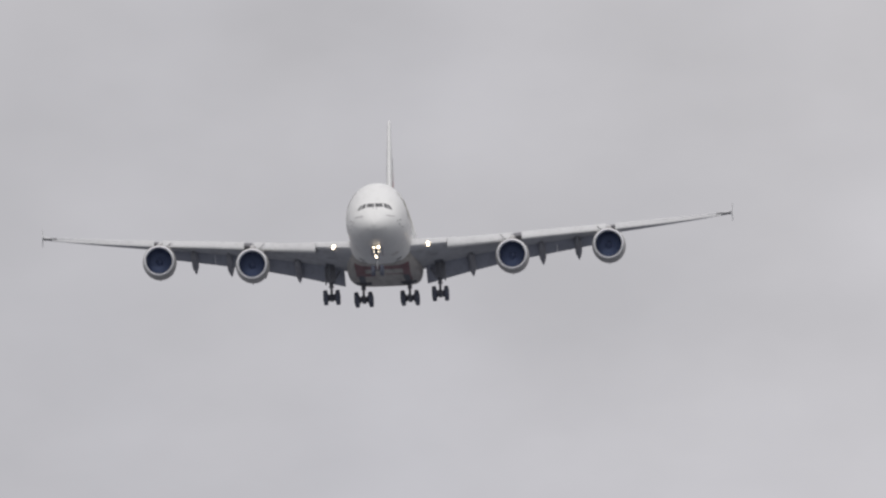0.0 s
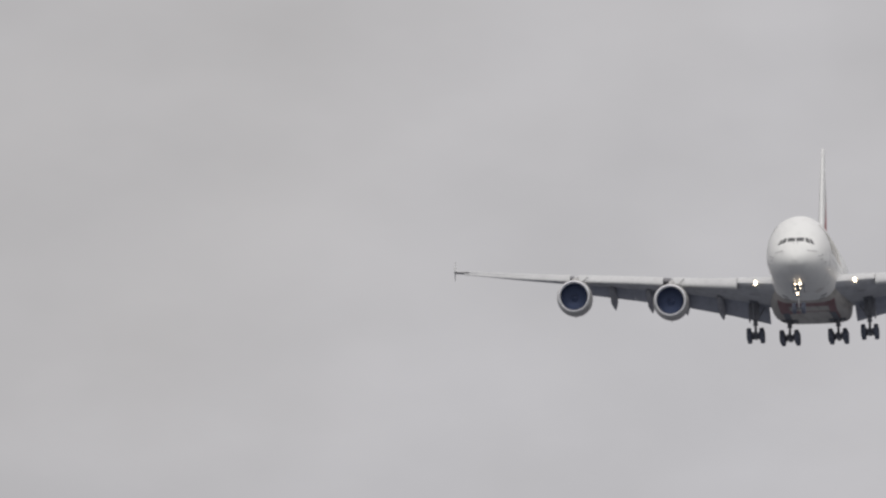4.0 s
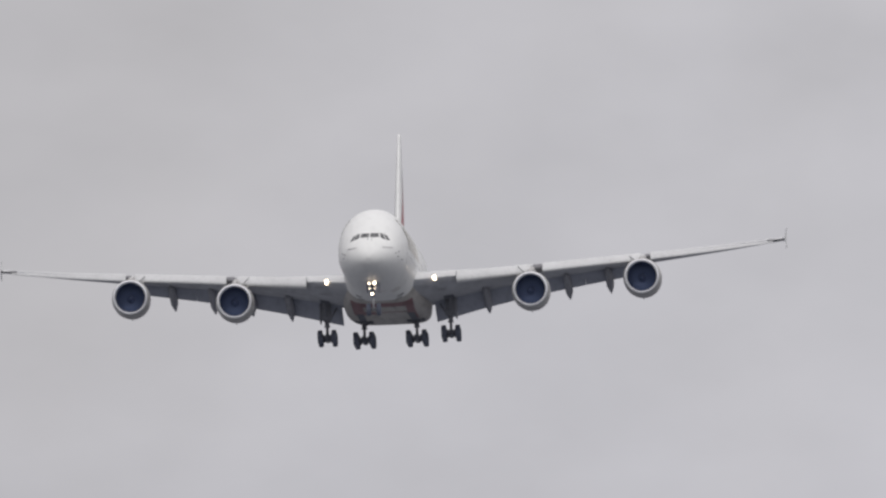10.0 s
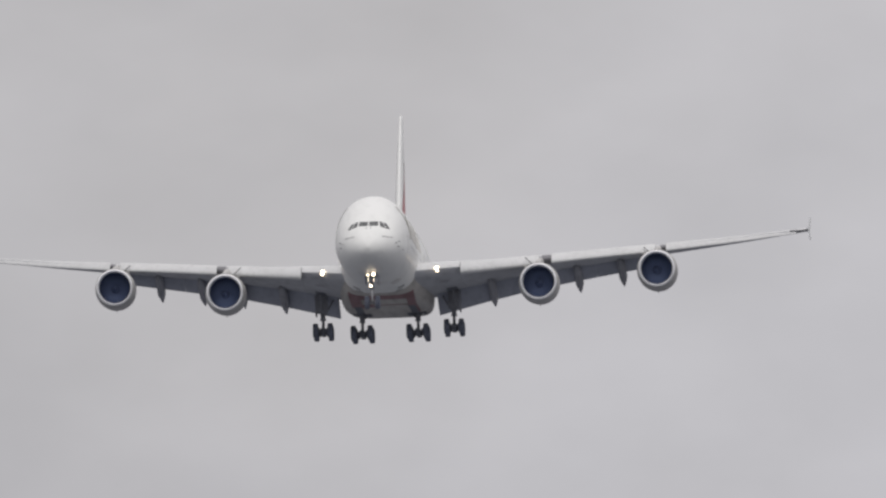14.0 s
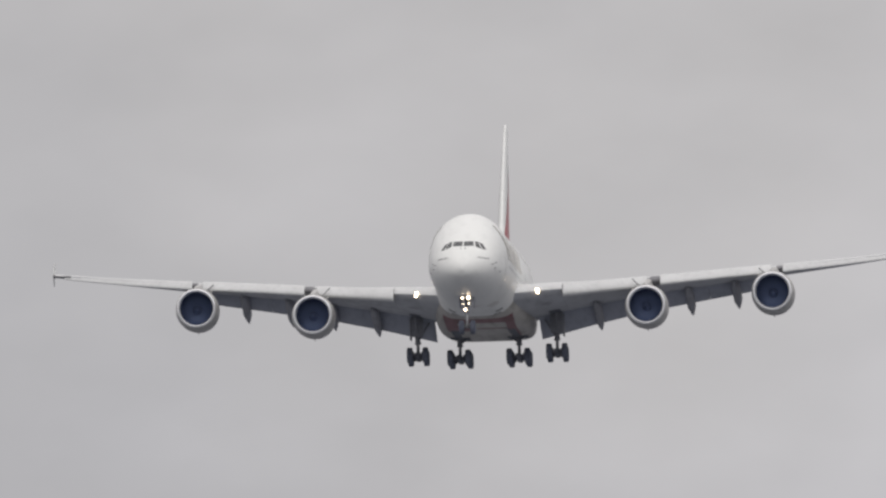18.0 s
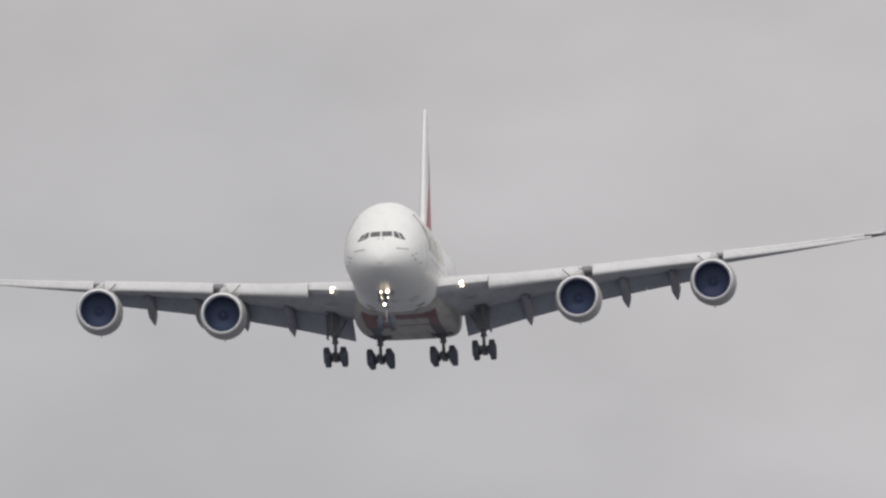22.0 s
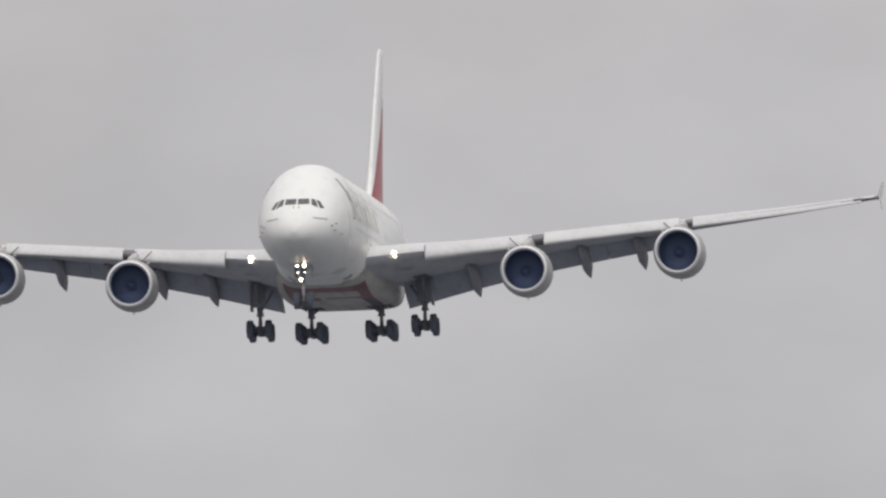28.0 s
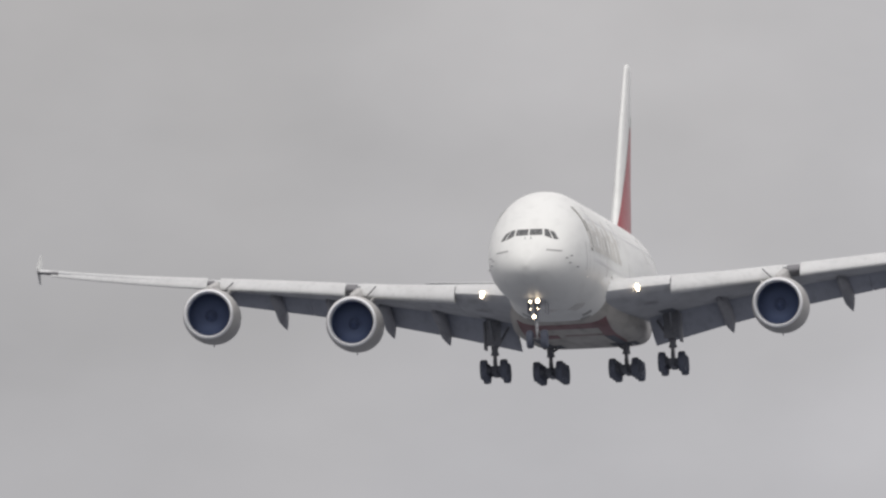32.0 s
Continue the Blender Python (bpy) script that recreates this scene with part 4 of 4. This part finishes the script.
# ---- the flight: a steady descent towards the camera ----
def motions():
# <flight path>
    walk(airliner, [
        (0.0, pose(-420.000, 4754.941, 251.866, -2.641, -2.117, 3.155)),
        (0.5, pose(-420.000, 4725.698, 250.340, -2.650, -2.111, 2.984)),
        (1.0, pose(-420.001, 4696.456, 248.813, -2.662, -2.120, 2.808)),
        (1.5, pose(-420.001, 4667.208, 247.286, -2.668, -2.134, 2.641)),
        (2.0, pose(-420.002, 4637.955, 245.760, -2.656, -2.111, 2.500)),
        (2.5, pose(-420.005, 4608.717, 244.234, -2.616, -2.027, 2.395)),
        (3.0, pose(-420.010, 4579.492, 242.708, -2.558, -1.911, 2.332)),
        (3.5, pose(-420.014, 4550.250, 241.182, -2.511, -1.830, 2.304)),
        (4.0, pose(-420.016, 4520.984, 239.655, -2.479, -1.805, 2.292)),
        (4.5, pose(-420.016, 4491.679, 238.126, -2.451, -1.834, 2.290)),
        (5.0, pose(-420.012, 4462.331, 236.595, -2.415, -1.916, 2.292)),
        (5.5, pose(-420.007, 4432.958, 235.062, -2.361, -2.050, 2.295)),
        (6.0, pose(-420.003, 4403.590, 233.530, -2.278, -2.238, 2.299)),
        (6.5, pose(-420.002, 4374.249, 231.999, -2.170, -2.439, 2.312)),
        (7.0, pose(-420.001, 4344.896, 230.468, -2.083, -2.602, 2.333)),
        (7.5, pose(-420.000, 4315.543, 228.937, -2.049, -2.697, 2.351)),
        (8.0, pose(-420.000, 4286.183, 227.405, -2.068, -2.689, 2.365)),
        (8.5, pose(-420.000, 4256.818, 225.874, -2.112, -2.586, 2.408)),
        (9.0, pose(-420.000, 4227.445, 224.342, -2.156, -2.438, 2.470)),
        (9.5, pose(-420.000, 4198.065, 222.810, -2.187, -2.319, 2.549)),
        (10.0, pose(-420.000, 4168.680, 221.277, -2.210, -2.249, 2.637)),
        (10.5, pose(-420.001, 4139.284, 219.745, -2.250, -2.203, 2.726)),
        (11.0, pose(-420.001, 4109.882, 218.212, -2.271, -2.139, 2.797)),
        (11.5, pose(-420.001, 4080.467, 216.678, -2.265, -2.050, 2.843)),
        (12.0, pose(-420.001, 4051.043, 215.144, -2.236, -1.966, 2.860)),
        (12.5, pose(-420.001, 4021.617, 213.610, -2.182, -1.919, 2.870)),
        (13.0, pose(-420.001, 3992.175, 212.076, -2.141, -1.894, 2.892)),
        (13.5, pose(-420.001, 3962.727, 210.541, -2.126, -1.889, 2.929)),
        (14.0, pose(-420.000, 3933.267, 209.006, -2.128, -1.883, 2.966)),
        (14.5, pose(-420.000, 3903.801, 207.470, -2.148, -1.834, 2.997)),
        (15.0, pose(-420.000, 3874.325, 205.934, -2.187, -1.723, 3.031)),
        (15.5, pose(-420.000, 3844.843, 204.398, -2.223, -1.588, 3.054)),
        (16.0, pose(-420.000, 3815.352, 202.862, -2.232, -1.471, 3.054)),
        (16.5, pose(-420.000, 3785.851, 201.325, -2.190, -1.409, 3.018)),
        (17.0, pose(-420.000, 3756.343, 199.788, -2.073, -1.443, 2.936)),
        (17.5, pose(-420.000, 3726.825, 198.251, -1.919, -1.511, 2.843)),
        (18.0, pose(-420.000, 3697.299, 196.713, -1.806, -1.541, 2.778)),
        (18.5, pose(-420.001, 3667.768, 195.176, -1.760, -1.542, 2.755)),
        (19.0, pose(-420.000, 3638.217, 193.637, -1.798, -1.588, 2.781)),
        (19.5, pose(-420.000, 3608.659, 192.098, -1.888, -1.704, 2.840)),
        (20.0, pose(-420.000, 3579.097, 190.560, -1.966, -1.859, 2.914)),
        (20.5, pose(-420.001, 3549.524, 189.020, -2.001, -2.043, 2.968)),
        (21.0, pose(-420.000, 3519.939, 187.481, -1.998, -2.254, 3.012)),
        (21.5, pose(-420.001, 3490.348, 185.941, -1.986, -2.452, 3.046)),
        (22.0, pose(-420.000, 3460.742, 184.401, -1.971, -2.594, 3.069)),
        (22.5, pose(-420.000, 3431.127, 182.860, -1.971, -2.687, 3.076)),
        (23.0, pose(-420.000, 3401.504, 181.319, -1.987, -2.723, 3.080)),
        (23.5, pose(-420.000, 3371.872, 179.778, -2.005, -2.659, 3.068)),
        (24.0, pose(-420.000, 3342.230, 178.236, -1.969, -2.452, 3.029)),
        (24.5, pose(-420.000, 3312.576, 176.695, -1.846, -2.128, 2.954)),
        (25.0, pose(-420.000, 3282.910, 175.152, -1.650, -1.809, 2.824)),
        (25.5, pose(-420.000, 3253.236, 173.610, -1.444, -1.604, 2.653)),
        (26.0, pose(-420.000, 3223.552, 172.067, -1.289, -1.557, 2.463)),
        (26.5, pose(-420.001, 3193.859, 170.524, -1.177, -1.613, 2.263)),
        (27.0, pose(-420.001, 3164.156, 168.981, -1.104, -1.716, 2.065)),
        (27.5, pose(-420.001, 3134.440, 167.437, -1.063, -1.810, 1.878)),
        (28.0, pose(-420.001, 3104.712, 165.893, -1.051, -1.842, 1.712)),
        (28.5, pose(-420.002, 3074.975, 164.349, -1.035, -1.843, 1.559)),
        (29.0, pose(-420.003, 3045.230, 162.805, -1.029, -1.936, 1.475)),
        (29.5, pose(-420.003, 3015.467, 161.259, -1.056, -2.109, 1.447)),
        (30.0, pose(-420.000, 2985.671, 159.713, -1.170, -2.253, 1.456)),
        (30.5, pose(-420.002, 2955.897, 158.168, -1.308, -2.327, 1.518)),
        (31.0, pose(-420.002, 2926.102, 156.622, -1.325, -2.289, 1.578)),
        (31.5, pose(-420.004, 2896.298, 155.076, -1.135, -2.244, 1.638)),
        (32.0, pose(-420.002, 2866.464, 153.529, -0.856, -2.234, 1.700)),
    ])
# </flight path>


motions()
